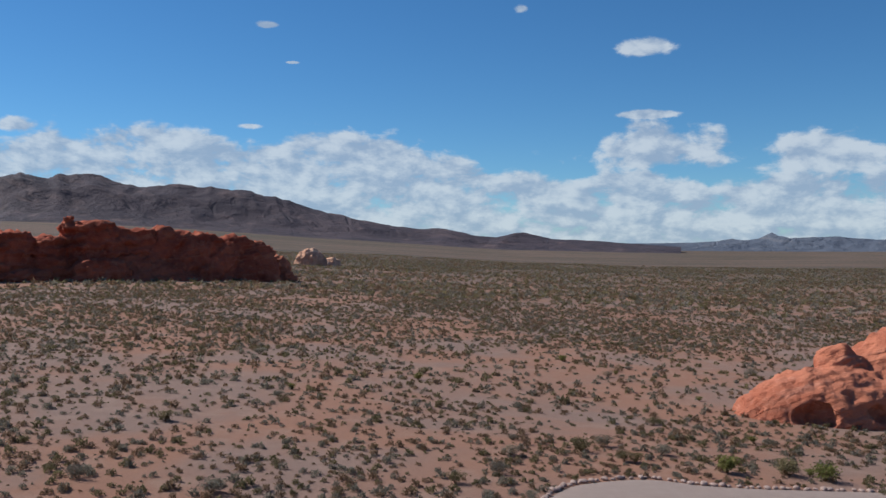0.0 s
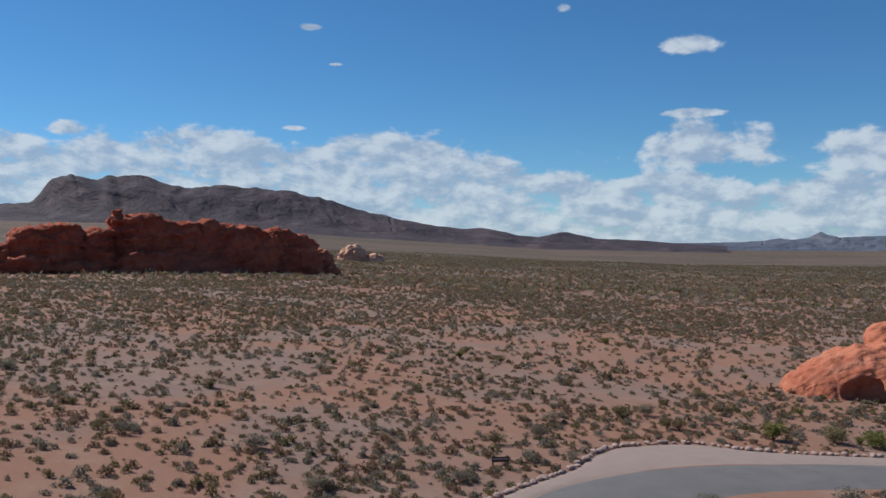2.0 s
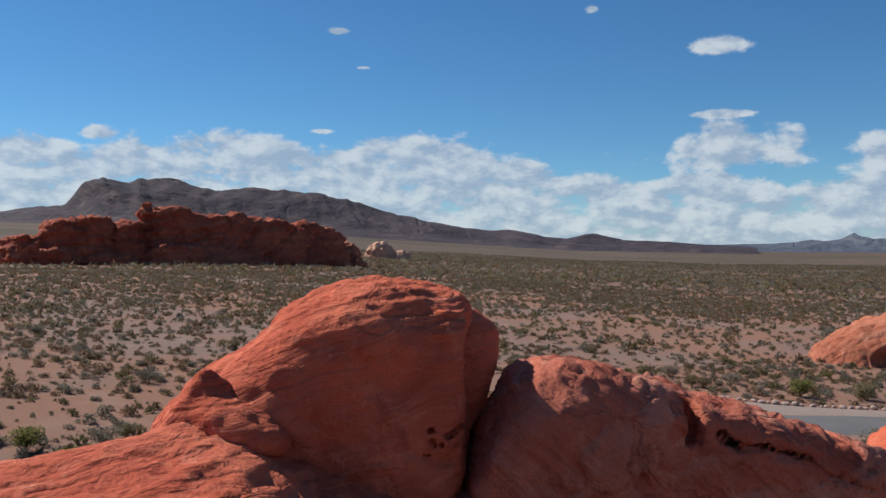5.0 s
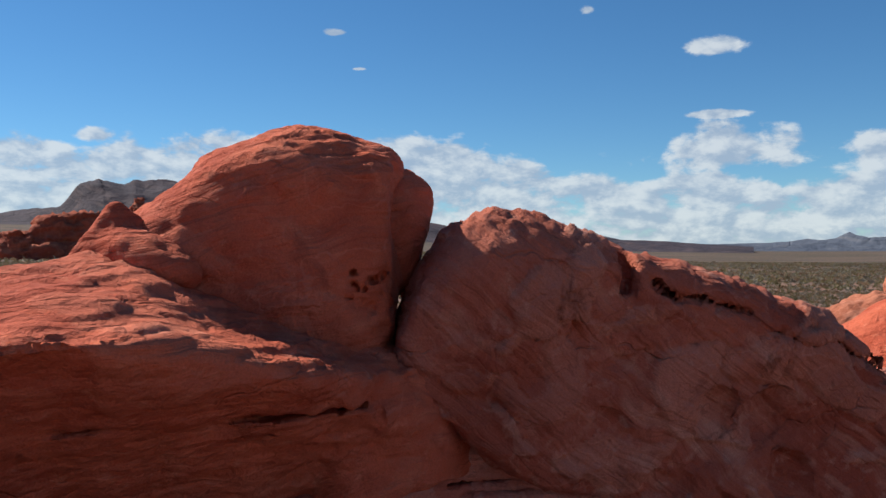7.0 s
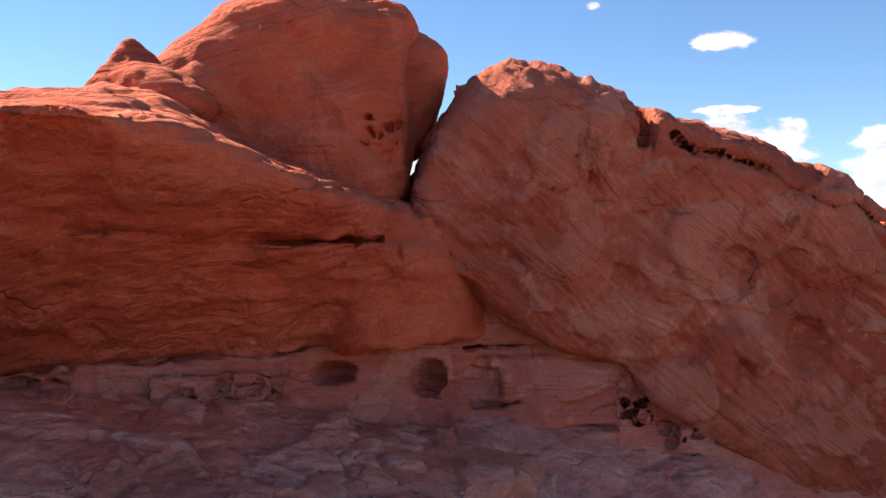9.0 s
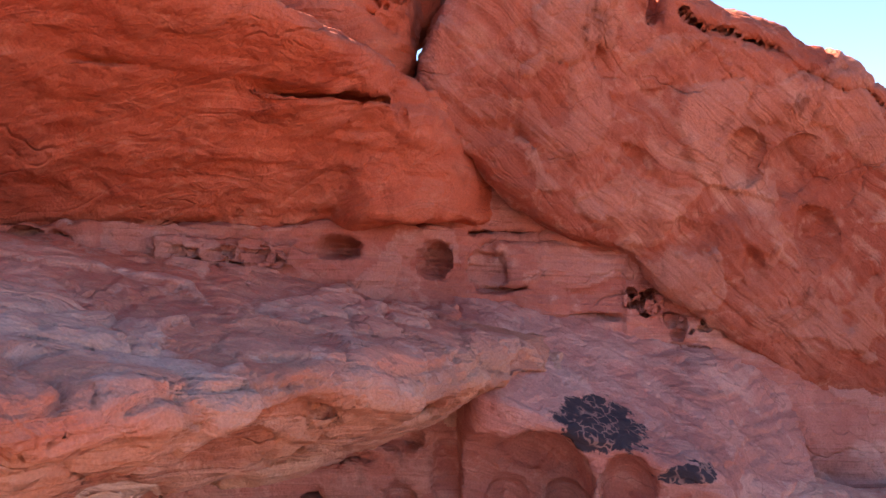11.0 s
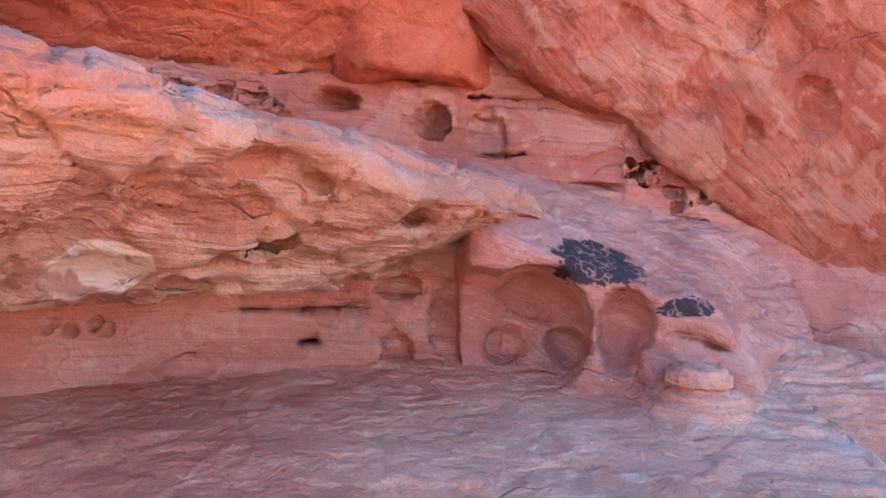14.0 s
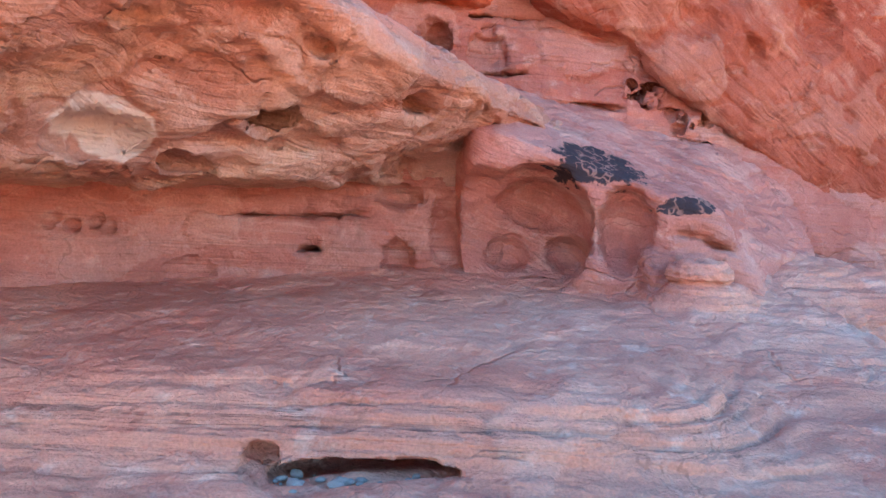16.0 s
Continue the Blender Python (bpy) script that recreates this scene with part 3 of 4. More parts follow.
def knob_shape(P):
    d = half(P, (-3.08, 10.35, 8.34), (0.72, -0.3, 0.62))
    for n in ((-0.74, -0.25, 0.6), (0.1, -0.85, 0.52), (0.0, 0.85, 0.52)):
        d = smax(d, half(P, (-3.08, 10.35, 8.34), n), 0.06)
    return smin(d, ball(P, (-2.6, 10.2, 7.62), (0.6, 0.45, 0.32), (0, 22, 0)), 0.08)


def alcove_shape(P):
    wall = smin(smax(half(P, (-3.7, 9.35, 0), (0.58, -0.81, 0.0)), half(P, (0, 0, 4.72), (0, 0, 1)), 0.1), half(P, (2.18, 12.92, 3.98), (0.345, -0.924, 0.168)), 0.05)
    wall = smin(wall, smax(half(P, (0, 11.2, 0), (0.3, -1, 0)), half(P, (0, 0, 3.7), (0, 0, 1)), 0.2) + 2 * np.clip(P[0] - 0.4, 0, None), 0.3)
    low = smin(half(P, (-3.4, 9.42, 1.8), (0.6, -0.8, 0.0)), half(P, (0.0, 11.12, 1.5), (0.2, -0.98, 0)), 0.25)
    low = smax(smax(low, half(P, (0, 0, 3.4), (0, 0, 1)), 0.2), half(P, (1.0, 0, 0), (1, 0, 0)), 0.2)
    # the pitted bench, and the band above the long slot
    bench = smax(half(P, (-2.1, 10.28, 4.35), (0.58, -0.81, 0.0)), np.abs(P[2] - 4.36 + 0.05 * P[0] + 0.1) - 0.17, 0.08) + 2 * np.clip(np.abs(P[0] + 2.05) - 0.65, 0, None)
    band = smax(half(P, (1.7, 12.74, 3.75), (0.345, -0.924, 0.0)), half(P, (0, 0, 3.98), (0.12, -0.05, 1)), 0.06)
    band = smax(band, half(P, (0, 0, 3.55), (-0.03, 0, -1)), 0.08) + 2 * np.clip(np.abs(P[0] - 1.7) - 0.85, 0, None)
    knuckle = smax(half(P, (3.4, 13.22, 3.3), (0.36, -0.93, 0.1)), half(P, (0, 0, 4.15), (0.3, -0.2, 0.9)), 0.1) + 2 * np.clip(np.abs(P[0] - 3.3) - 0.7, 0, None)
    d = smin(smin(smin(smin(wall, low, 0.1), bench, 0.06), band, 0.06), knuckle, 0.12)
    # small caves, slots and weathered recesses
    for c, r in (((-0.98, 11.25, 4.42), (0.27, 0.6, 0.17)), ((0.12, 12.0, 4.3), (0.2, 0.6, 0.26)), ((1.8, 12.75, 3.47), (0.85, 0.6, 0.07)), ((-1.24, 10.95, 1.56), (0.2, 0.45, 0.11)),
                 ((-2.3, 10.0, 1.32), (0.35, 0.4, 0.15)), ((-1.2, 10.6, 1.95), (1.1, 0.6, 0.08)), ((-0.2, 11.05, 2.15), (0.3, 0.3, 0.16)), ((1.3, 12.6, 4.62), (0.9, 0.4, 0.045)), ((1.2, 12.55, 4.48), (0.8, 0.3, 0.03)),
                 ((-0.25, 11.1, 1.5), (0.22, 0.22, 0.22)), ((0.35, 11.2, 1.75), (0.28, 0.2, 0.4)), ((1.0, 12.5, 3.85), (0.35, 0.3, 0.03)), ((0.75, 12.45, 4.15), (0.3, 0.25, 0.3))):
        d = smax(d, -ball(P, c, r), 0.04)
    d = smax(d, half(P, (0, 0, 5.75), (0, 0, 1)), 0.2)
    d = hollows(P, d, (-2.05, 10.3, 4.36), 26, (0.46, 0.04, 0.10), 0.042, 1, 0.72)
    d = hollows(P, d, (-3.75, 9.25, 4.55), 9, (0.32, 0.04, 0.08), 0.06, 2, 0.72)
    d = hollows(P, d, (-2.0, 10.55, 4.97), 6, (0.14, 0.04, 0.05), 0.045, 7, 0.72)
    d = hollows(P, d, (2.8, 13.12, 3.68), 17, (0.30, 0.03, 0.13), 0.038, 3, 0.40)
    d = hollows(P, d, (3.52, 13.26, 3.28), 10, (0.28, 0.03, 0.14), 0.046, 4, 0.40)
    d = hollows(P, d, (3.5, 13.28, 3.0), 10, (0.25, 0.03, 0.05), 0.03, 8, 0.40)
    return hollows(P, d, (-3.3, 9.4, 1.85), 9, (0.25, 0.05, 0.08), 0.045, 6, 0.75)


def ledge_shape(P):
    sag = 0.07 * np.sin(1.9 * P[1] + 0.6) + 0.05 * np.sin(3.7 * P[1] - 1.1 * P[0])
    d = smax(half(P, (-1.1, 5.2, 3.66), (0.263, -0.053, 0.963)), half(P, (-0.87, 8.01, 2.72), (0.399, -0.262, -0.879)) + sag, 0.10)
    d = smax(d, half(P, (-0.09, 7.8, 3.51), (0.77, -0.276, 0.576)), 0.10)
    d = smax(d, half(P, (-0.45, 6.3, 3.4), (0.88, -0.46, 0.05)), 0.12)
    d = smax(d, half(P, (0, 0, 1.98), (0, 0.03, -1)), 0.07)
    d = smax(d, half(P, (0, 12.4, 0), (-0.3, 1, 0)), 0.2)
    # scoops and broken edges under the lip
    for c, r, a in (((0.2, 10.5, 2.3), (0.6, 0.7, 0.35), 0), ((-1.95, 7.3, 2.35), (0.42, 0.42, 0.26), 10), ((-1.0, 8.2, 2.75), (0.34, 0.3, 0.13), 15), ((-0.5, 8.6, 2.95), (0.2, 0.25, 0.16), 0), ((-1.15, 6.3, 3.05), (0.3, 0.2, 0.09), 12),
                    ((-0.62, 7.0, 3.2), (0.16, 0.22, 0.12), 30), ((-0.35, 7.6, 3.2), (0.14, 0.3, 0.1), 30), ((0.2, 9.1, 2.95), (0.3, 0.3, 0.1), 20), ((-1.6, 8.4, 2.3), (0.5, 0.3, 0.08), 5), ((-2.6, 8.0, 2.1), (0.8, 0.5, 0.10), 0)):
        d = smax(d, -ball(P, c, r, (0, a, 0)), 0.05)
    return d


def ramp_shape(P):
    d = smax(half(P, (2.47, 10.77, 2.44), (0.346, -0.343, 0.873)), half(P, (2.0, 10.3, 2.0), (0.05, -0.97, -0.12)), 0.08)
    d = smax(d, half(P, (0, 0, 3.42), (0, -0.05, 1)), 0.25)
    d = smax(d, half(P, (0.5, 11, 2), (-0.97, -0.2, 0.0)), 0.2)
    d = smax(d, half(P, (3.3, 10.38, 1.9), (0.85, -0.35, 0.4)), 0.2)
    d = smax(d, half(P, (0, 13.6, 0), (0, 1, 0)), 0.2)
    # the round hollow: two bays with a rib between, and smaller scoops at its back
    bays = smin(ball(P, (1.36, 10.35, 1.74), (0.64, 0.95, 0.74)), ball(P, (2.31, 10.28, 1.74), (0.34, 0.56, 0.50)), 0.03)
    bays = smin(bays, ball(P, (0.78, 10.15, 1.66), (0.62, 1.02, 0.80)), 0.05)
    d = smax(d, -bays, 0.05)
    for c, r, a in (((1.42, 11.10, 2.03), (0.48, 0.36, 0.30), 20), ((1.04, 11.08, 1.53), (0.27, 0.36, 0.24), -15), ((1.70, 11.0, 1.52), (0.27, 0.50, 0.23), 35), ((1.02, 10.9, 2.0), (0.14, 0.3, 0.2), 0),
                    ((3.02, 10.25, 1.72), (0.27, 0.3, 0.07), 10), ((3.3, 10.4, 1.6), (0.2, 0.3, 0.06), 20)):
        d = smax(d, -ball(P, c, r, (0, a, 0)), 0.06)
    return smin(d, smax(half(P, (2.7, 10.3, 1.45), (0.1, -0.95, 0.3)), half(P, (2.5, 10.3, 1.5), (-0.9, -0.3, 0)), 0.1) + np.clip(P[2] - 1.5, 0, None) + np.clip(P[0] - 3.1, 0, None), 0.05)


def base_shape(P):
    top = half(P, (0.1, 7.2, 0.77), (0.05, -0.125, 1))
    front = half(P, (0.3, 6.45, 0.48), (0.06, -0.75, 0.66))
    right = half(P, (3.17, 10.15, 1.13), (0.443, -0.236, 0.865))
    d = smax(smax(top, front, 0.3), right, 0.3)
    apron = half(P, (0.0, 6.3, 0.24), (0.02, -0.22, 0.97))
    side = smin(ball(P, (4.3, 12.3, 0.2), (2.7, 1.9, 1.3)), ball(P, (7.0, 12.6, 0.1), (2.6, 2.6, 1.1)), 0.5)
    mound = smin(ball(P, (3.02, 10.08, 1.31), (0.31, 0.33, 0.12)), ball(P, (3.05, 10.2, 1.05), (0.6, 0.55, 0.2)), 0.07)
    d = smin(smin(d, apron, 0.12), mound, 0.12)
    cave = smax(smin(ball(P, (0.26, 6.3, 0.17), (0.64, 0.95, 0.10)), ball(P, (-0.40, 6.2, 0.27), (0.10, 0.4, 0.08)), 0.02), half(P, (0, 0, 0.13), (0, 0, -1)), 0.03)
    d = smax(d, -cave, 0.04)
    return smin(smax(d, half(P, (4.55, 10, 0), (0.95, 0.1, 0.2)), 0.1), side, 0.08)


dome = rock("rock_dome", (-5.2, 9.2, 5.4), (1.2, 14.6, 9.8), 0.045, dome_shape, ROCK_RED, relief_of((-0.3, 0.2, 1), 3, 0.16, 0.026, 0.15, 0.25, 0.2, 0.9, (1, 1, 1.2), flake=0.06, flake_size=1.0, warp=0.12),
            "rounded red sandstone dome perched on the layered shoulder", "rock")
rock("bulge", (-1.4, 11.6, 6.8), (0.9, 13.8, 9.1), 0.04, bulge_shape, ROCK_RED, relief_of((-0.3, 0.2, 1), 4, 0.16, 0.02, 0.05, 0.25, 0.06, 0.9, (1, 1, 1.2), warp=0.12), "shaded rounded bulge behind a dark crease").parent = dome
slab = rock("rock_slab", (-0.9, 9.8, 1.0), (9.0, 17.0, 8.8), 0.05, slab_shape, ROCK_SLAB, relief_of((0.56, -0.05, 0.83), 5, 0.24, 0.045, 0.17, 0.5, 0.14, 0.9, (1.0, 1.0, 1.0), 0.035, flake=0.11, flake_size=1.1),
            "huge tilted red sandstone slab with a shaded overhanging face", "rock")
shoulder = rock("rock_shoulder", (-9.6, 4.6, 3.0), (1.6, 13.8, 9.6), 0.05, shoulder_shape, ROCK_RED, relief_of((-0.05, 0.1, 1), 8, 0.12, 0.022, 0.08, 0.9, 0.22, 0.9, flake=0.05, flake_size=1.0, warp=0.07),
                "layered red sandstone shoulder with an overhanging shaded front", "rock")
knob = rock("knob", (-4.0, 9.4, 6.9), (-1.7, 11.3, 8.8), 0.04, knob_shape, ROCK_RED, relief_of((0, 0, 1), 9, 0.13, 0.05, 0.08, 0.6), "small dark pointed sandstone knob")
knob.parent = shoulder
cliff = tagged(new("cliff"), "pink sandstone cliff with alcoves, a jutting ledge and a round hollow", "rock")
for name, low, high, shape, seed, words in (
        ("alcove_wall", (-6.0, 7.6, 0.3), (8.5, 15.6, 5.8), alcove_shape, 13, "pink wall pitted with small weathered holes"),
        ("ledge", (-8.0, 3.5, 1.5), (2.6, 13.0, 4.6), ledge_shape, 14, "orange overhanging ledge with a smooth pink top"),
        ("ramp", (0.2, 9.6, 0.2), (5.0, 14.0, 4.6), ramp_shape, 15, "pink ramp with a round hollow and black varnish")):
    lump, amp, dish, flake = {"ramp": (0.05, 0.03, 0.05, 0.03), "ledge": (0.07, 0.045, 0.17, 0.11), "alcove_wall": (0.08, 0.05, 0.14, 0.06)}[name]
    piece = rock(name, low, high, 0.04, shape, {"ramp": ROCK_ROSE, "ledge": ROCK_PINK, "alcove_wall": ROCK_WALL}[name], relief_of((0.1, 0, 1), seed, 0.17, amp, lump, 0.7, dish, 0.7, (0.8, 0.8, 1.7), flake=flake, flake_size=0.8), words)
    piece.parent = cliff
rock("base_slab", (-6.0, 4.6, -0.4), (9.5, 14.0, 1.9), 0.04, base_shape, ROCK_PALE, relief_of((0.02, -0.1, 1), 17, 0.10, 0.05, 0.05, 0.8, 0.05, 0.8, flake=0.04, flake_size=1.3, warp=0.05),
     "pale pink layered sandstone slab sloping to the foot of the cliff", "rock")


def humps_shape(P):
    return smin(ball(P, (9.6, 17.4, 4.2), (3.2, 2.4, 2.75)), ball(P, (8.6, 16.3, 4.0), (1.9, 1.3, 2.35)), 0.2)


rock("rock_hump", (5.5, 13.0, -0.5), (13.0, 20.5, 8.0), 0.09, lambda P: smin(humps_shape(P), smax(ball(P, (10.2, 18.5, 0), (3.6, 3.0, 4.5)), half(P, (0, 0, 0), (0, 0, -1)), 0.1), 0.5), ROCK_RED,
     relief_of((0.2, -0.1, 1), 27, 0.25, 0.05, 0.15, 0.3), "rounded red sandstone humps behind the tilted slab", "rock")

# ---- ground, mountains ----
rings = np.concatenate([[0.0], np.geomspace(3, 4900, 190)])
angles = np.radians(np.concatenate([np.arange(-180, -60, 6), np.arange(-60, 60, 0.6), np.arange(60, 181, 6)]))
R, A = np.meshgrid(rings, angles, indexing="ij")
gx, gy = R * np.sin(A), R * np.cos(A)
gv = np.stack([gx, gy, ground_height(gx, gy)], -1).reshape(-1, 3)
i, j = np.meshgrid(np.arange(len(rings) - 1), np.arange(len(angles) - 1), indexing="ij")
k = (i * len(angles) + j).ravel()
gq = np.stack([k, k + 1, k + len(angles) + 1, k + len(angles)], 1)[:, ::-1]
ground = mesh_from("ground", gv, gq)
ground.materials.append(GROUND)
tagged(new("ground", ground), "flat reddish desert floor dotted with low scrub", "ground", "", "structure")


def ridge(name, profile, near, far, mat, seed, label, rough=0.34):
    """A range of hills between two distances; profile gives its crest: azimuth and rise above the eye, in degrees."""
    az = np.linspace(profile[0][0], profile[-1][0], 420)
    crest = np.interp(az, [p[0] for p in profile], [p[1] for p in profile])
    crest = crest * (1 + 0.035 * fbm(az * 0.9, 0 * az, 0 * az, 5, seed + 8, 0.6))
    u = np.linspace(0, 1, 70)
    U, AZ = np.meshgrid(u, az, indexing="ij")
    r = near + (far - near) * U
    x, y = r * np.sin(np.radians(AZ)), r * np.cos(np.radians(AZ))
    g = ground_height(x, y)
    mid = near + (far - near) * 0.6
    form = np.clip(np.where(U < 0.6, U / 0.6, (1 - U) / 0.4), 0, 1)
    spur = AZ + 5.0 * (1 - form) * fbm(U * 2.5, AZ * 0.22, 0 * U, 3, seed + 13)
    rise = np.tan(np.radians(np.interp(spur, az, crest))) * mid + 12 - g
    s = (far - near)
    fold = 1 - np.abs(fbm(x / s * 3.2, y / s * 3.2, 0 * x, 5, seed))
    gully = 1 - np.abs(fbm(x / s * 8, y / s * 8, 0 * x, 5, seed + 4))
    form = (0.45 * form ** 1.1 + 0.55 / (1 + np.exp(-(form - 0.62 + 0.07 * fbm(AZ * 0.5, U * 3, 0 * U, 3, seed + 17)) * 12)) * form ** 0.3) * (1 - rough * 2.2 * (1 - form) * (1 - fold)) * (1 - rough * (1 - form * 0.9) * (1 - gully))
    z = g - 6 + np.clip(rise, 0, None) * form + 6 * form
    v = np.stack([x, y, z], -1).reshape(-1, 3)
    a, b = np.meshgrid(np.arange(69), np.arange(419), indexing="ij")
    k = (a * 420 + b).ravel()
    me = mesh_from(name, v, np.stack([k, k + 420, k + 421, k + 1], 1)[:, ::-1])
    me.materials.append(mat)
    return tagged(new(name, me), label, "mountain", "", "structure")


ridge("mountain", [(-40, 1.8), (-33, 2.2), (-29, 2.7), (-27.4, 2.9), (-26.5, 4.3), (-25.5, 4.6), (-24, 4.2), (-22.0, 4.85), (-20.5, 4.3), (-18.8, 3.9), (-16.3, 4.3), (-14, 4.0),
      (-11, 3.5), (-8.5, 2.75), (-6, 2.1), (-4.0, 1.7), (-1.5, 1.4), (0, 1.4), (2, 1.0), (3.5, 0.85), (5.3, 1.2), (7, 0.75), (9.5, 0.6), (12, 0.4), (15, 0.2)], 2500, 3900, MOUNTAIN, 21,
      "dark purple-brown desert mountain range with a long falling ridge")
# the blue of these mesas is haze put into their base colour
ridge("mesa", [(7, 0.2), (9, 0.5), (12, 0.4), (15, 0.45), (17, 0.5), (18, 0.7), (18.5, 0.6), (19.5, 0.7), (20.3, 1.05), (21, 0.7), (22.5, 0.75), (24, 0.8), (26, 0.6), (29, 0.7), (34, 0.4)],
      4300, 4850, MESA_HAZED, 33, "low mesas on the far horizon, tinted blue-grey with painted haze")

# ---- rocks on the plain ----
def on_butte(P):
    """Metres along the butte, and towards the road."""
    x, y = P[0] + 56, P[1] - 296
    return -0.84 * x - 0.54 * y, 0.54 * x - 0.84 * y


def whaleback_shape(P):
    u, v = on_butte(P)
    z = P[2]
    # the top falls to a blunt, slightly overhanging end
    d = smax(z - (17.2 + 0.125 * u + 0.5 * np.sin(0.55 * u) + 0.3 * np.sin(1.3 * u)), z - (13.5 + 1.1 * u), 1.5)
    d = smax(smax(d, (v + 0.42 * (z - 5) - 9) * 0.92, 1.2), (-v + 0.5 * (z - 5) - 12) * 0.9, 2)
    d = smax(smax(d, (-u + 0.12 * (z - 6) + 0.2 * v) * 0.97, 1.0), u - 50 + 0.5 * z, 2)
    # slanting grooves and a paler foot that rises across the face
    for k in (16, 27, 39):
        d = smax(d, -(np.abs(u - k + 1.1 * (z - 10)) * 0.67 - 0.5 + 0.8 * np.clip(8 - v - 0.4 * (z - 5), -1, 1)), 0.4)
    foot = smax((v + 0.9 * (z - 5) - 12.5) * 0.74, np.abs(u - 46) - 20 + 1.9 * (z - 5), 0.8)
    return smin(d, foot, 0.5)


def crag_shape(P):
    u, v = on_butte(P)
    z = P[2]
    bed = 0.9 * np.sin(2.1 * z + 0.25 * u) + 0.5 * np.sin(4.3 * z + 1)   # stacked ledges
    d = 1e3
    for mid, across, wide, deep, top in ((57, 0, 11, 9, 23.6), (64, -1, 5.5, 7, 25.2), (50, -1, 7, 7, 22.2), (43, -1, 8, 7, 21.6), (70, 3, 6, 7, 19.5), (80, 0, 9, 9, 20.2), (88, 2, 8, 8, 19.4), (97, 0, 8, 9, 14.5), (57, 8, 9, 5, 12.5), (76, 8, 8, 5, 9.5), (90, 7, 6, 5, 11)):
        lump = smax(np.sqrt(((u - mid) / wide) ** 2 + ((v - across) / deep) ** 2 + 0.02) * min(wide, deep) - min(wide, deep) + 0.22 * (z - 8) + 0.4 * bed, (z - top + 0.12 * np.abs(u - mid)) * 0.9, 1.3)
        d = smin(d, lump, 0.5)
    return d


butte = tagged(new("butte"), "long dark red sandstone butte standing in the scrub", "rock")
rock("whaleback", (-130, 245, -2), (-35, 325, 30), 0.8, whaleback_shape, ROCK_FAR, relief_of((-0.35, 0.2, 1), 43, 2.4, 0.5, 0.8, 0.7, 0.8, 7, (1, 1, 1.3), flake=0.9, flake_size=9), "smooth sloping slab").parent = butte
rock("crag", (-165, 215, -2), (-80, 300, 30), 0.8, crag_shape, ROCK_FAR, relief_of((-0.35, 0.2, 1), 44, 2.0, 0.7, 0.9, 0.9, 0.8, 6, (1, 1, 1.5), flake=0.8, flake_size=7), "broken crag of stacked blocks").parent = butte
rock("far_outcrop", (-190, 165, -2), (-118, 225, 25), 0.9, lambda P: smin(ball(P, (-150, 200, 3), (14, 9, 13), (0, 0, 20)), ball(P, (-136, 196, 3), (9, 7, 5)), 2), ROCK_FAR,
     relief_of((-0.35, 0.2, 1), 47, 2.0, 0.6, 1.3, 0.8), "dark red sandstone outcrop beyond the scrub", "rock")
rock("boulder", (-64, 292, 0), (-44, 315, 18), 0.45, lambda P: smin(ball(P, (-56, 303, 5), (4.5, 4, 8.5)), ball(P, (-53, 300, 4), (4, 3, 4.2)), 0.6), ROCK_WARM,
     relief_of((-0.2, 0.2, 1), 51, 1.2, 0.3, 0.8, 0.6), "weathered reddish boulder at the foot of the butte", "rock")
rock("boulder", (-88, 475, 2), (-50, 505, 22), 0.6, lambda P: smin(ball(P, (-73, 490, 6.5), (8.5, 6, 9), (0, 8, 0)), ball(P, (-61.5, 490, 6.2), (5.5, 4.5, 4.6)), 0.8), ROCK_BUFF,
     relief_of((-0.2, 0.2, 1), 53, 1.5, 0.3, 0.9, 0.5), "pale orange sunlit boulder alone in the scrub", "rock")


def right_shape(P):
    d = ball(P, (36.3, 84.3, -1.6), (9.2, 5.6, 5.6), (0, -6, 0))
    d = smin(d, ball(P, (50.5, 88, -1), (13.8, 7.5, 9.8), (0, -8, 0)), 0.6)
    d = smin(d, ball(P, (38.5, 86.5, 4.0), (2.4, 2.2, 2.0)), 0.3)
    for c, r in (((33.4, 79.6, 0.2), (1.9, 1.4, 1.3)), ((36.6, 79.2, 2.3), (1.9, 1.3, 0.6)), ((39.5, 79.5, 0.6), (1.2, 1.0, 0.9)), ((30.0, 82.8, -0.1), (1.2, 1.2, 0.9)), ((46, 81, 4.0), (3.5, 3.5, 3.0))):
        d = smax(d, -ball(P, c, r), 0.25)
    return d


rock("outcrop", (24, 74, -3), (66, 98, 10.5), 0.22, right_shape, ROCK_WARM, relief_of((-0.3, 0.3, 1), 57, 0.7, 0.14, 0.35, 0.5, 0.35, 2.8),
     "bright orange sandstone outcrop with dark hollows beside the road", "rock")


# ---- road ----
def smooth_line(points, step):
    """Evenly spaced points along a smooth line through the given ones."""
    p = np.array(points, float)
    out = []
    for i in range(len(p) - 1):
        a, b, c, d = p[max(i - 1, 0)], p[i], p[i + 1], p[min(i + 2, len(p) - 1)]
        n = max(2, int(np.linalg.norm(c - b) / step))
        for t in np.arange(n) / n:
            out.append(0.5 * (2 * b + (c - a) * t + (2 * a - 5 * b + 4 * c - d) * t * t + (3 * b - a - 3 * c + d) * t ** 3))
    return np.array(out + [p[-1]])


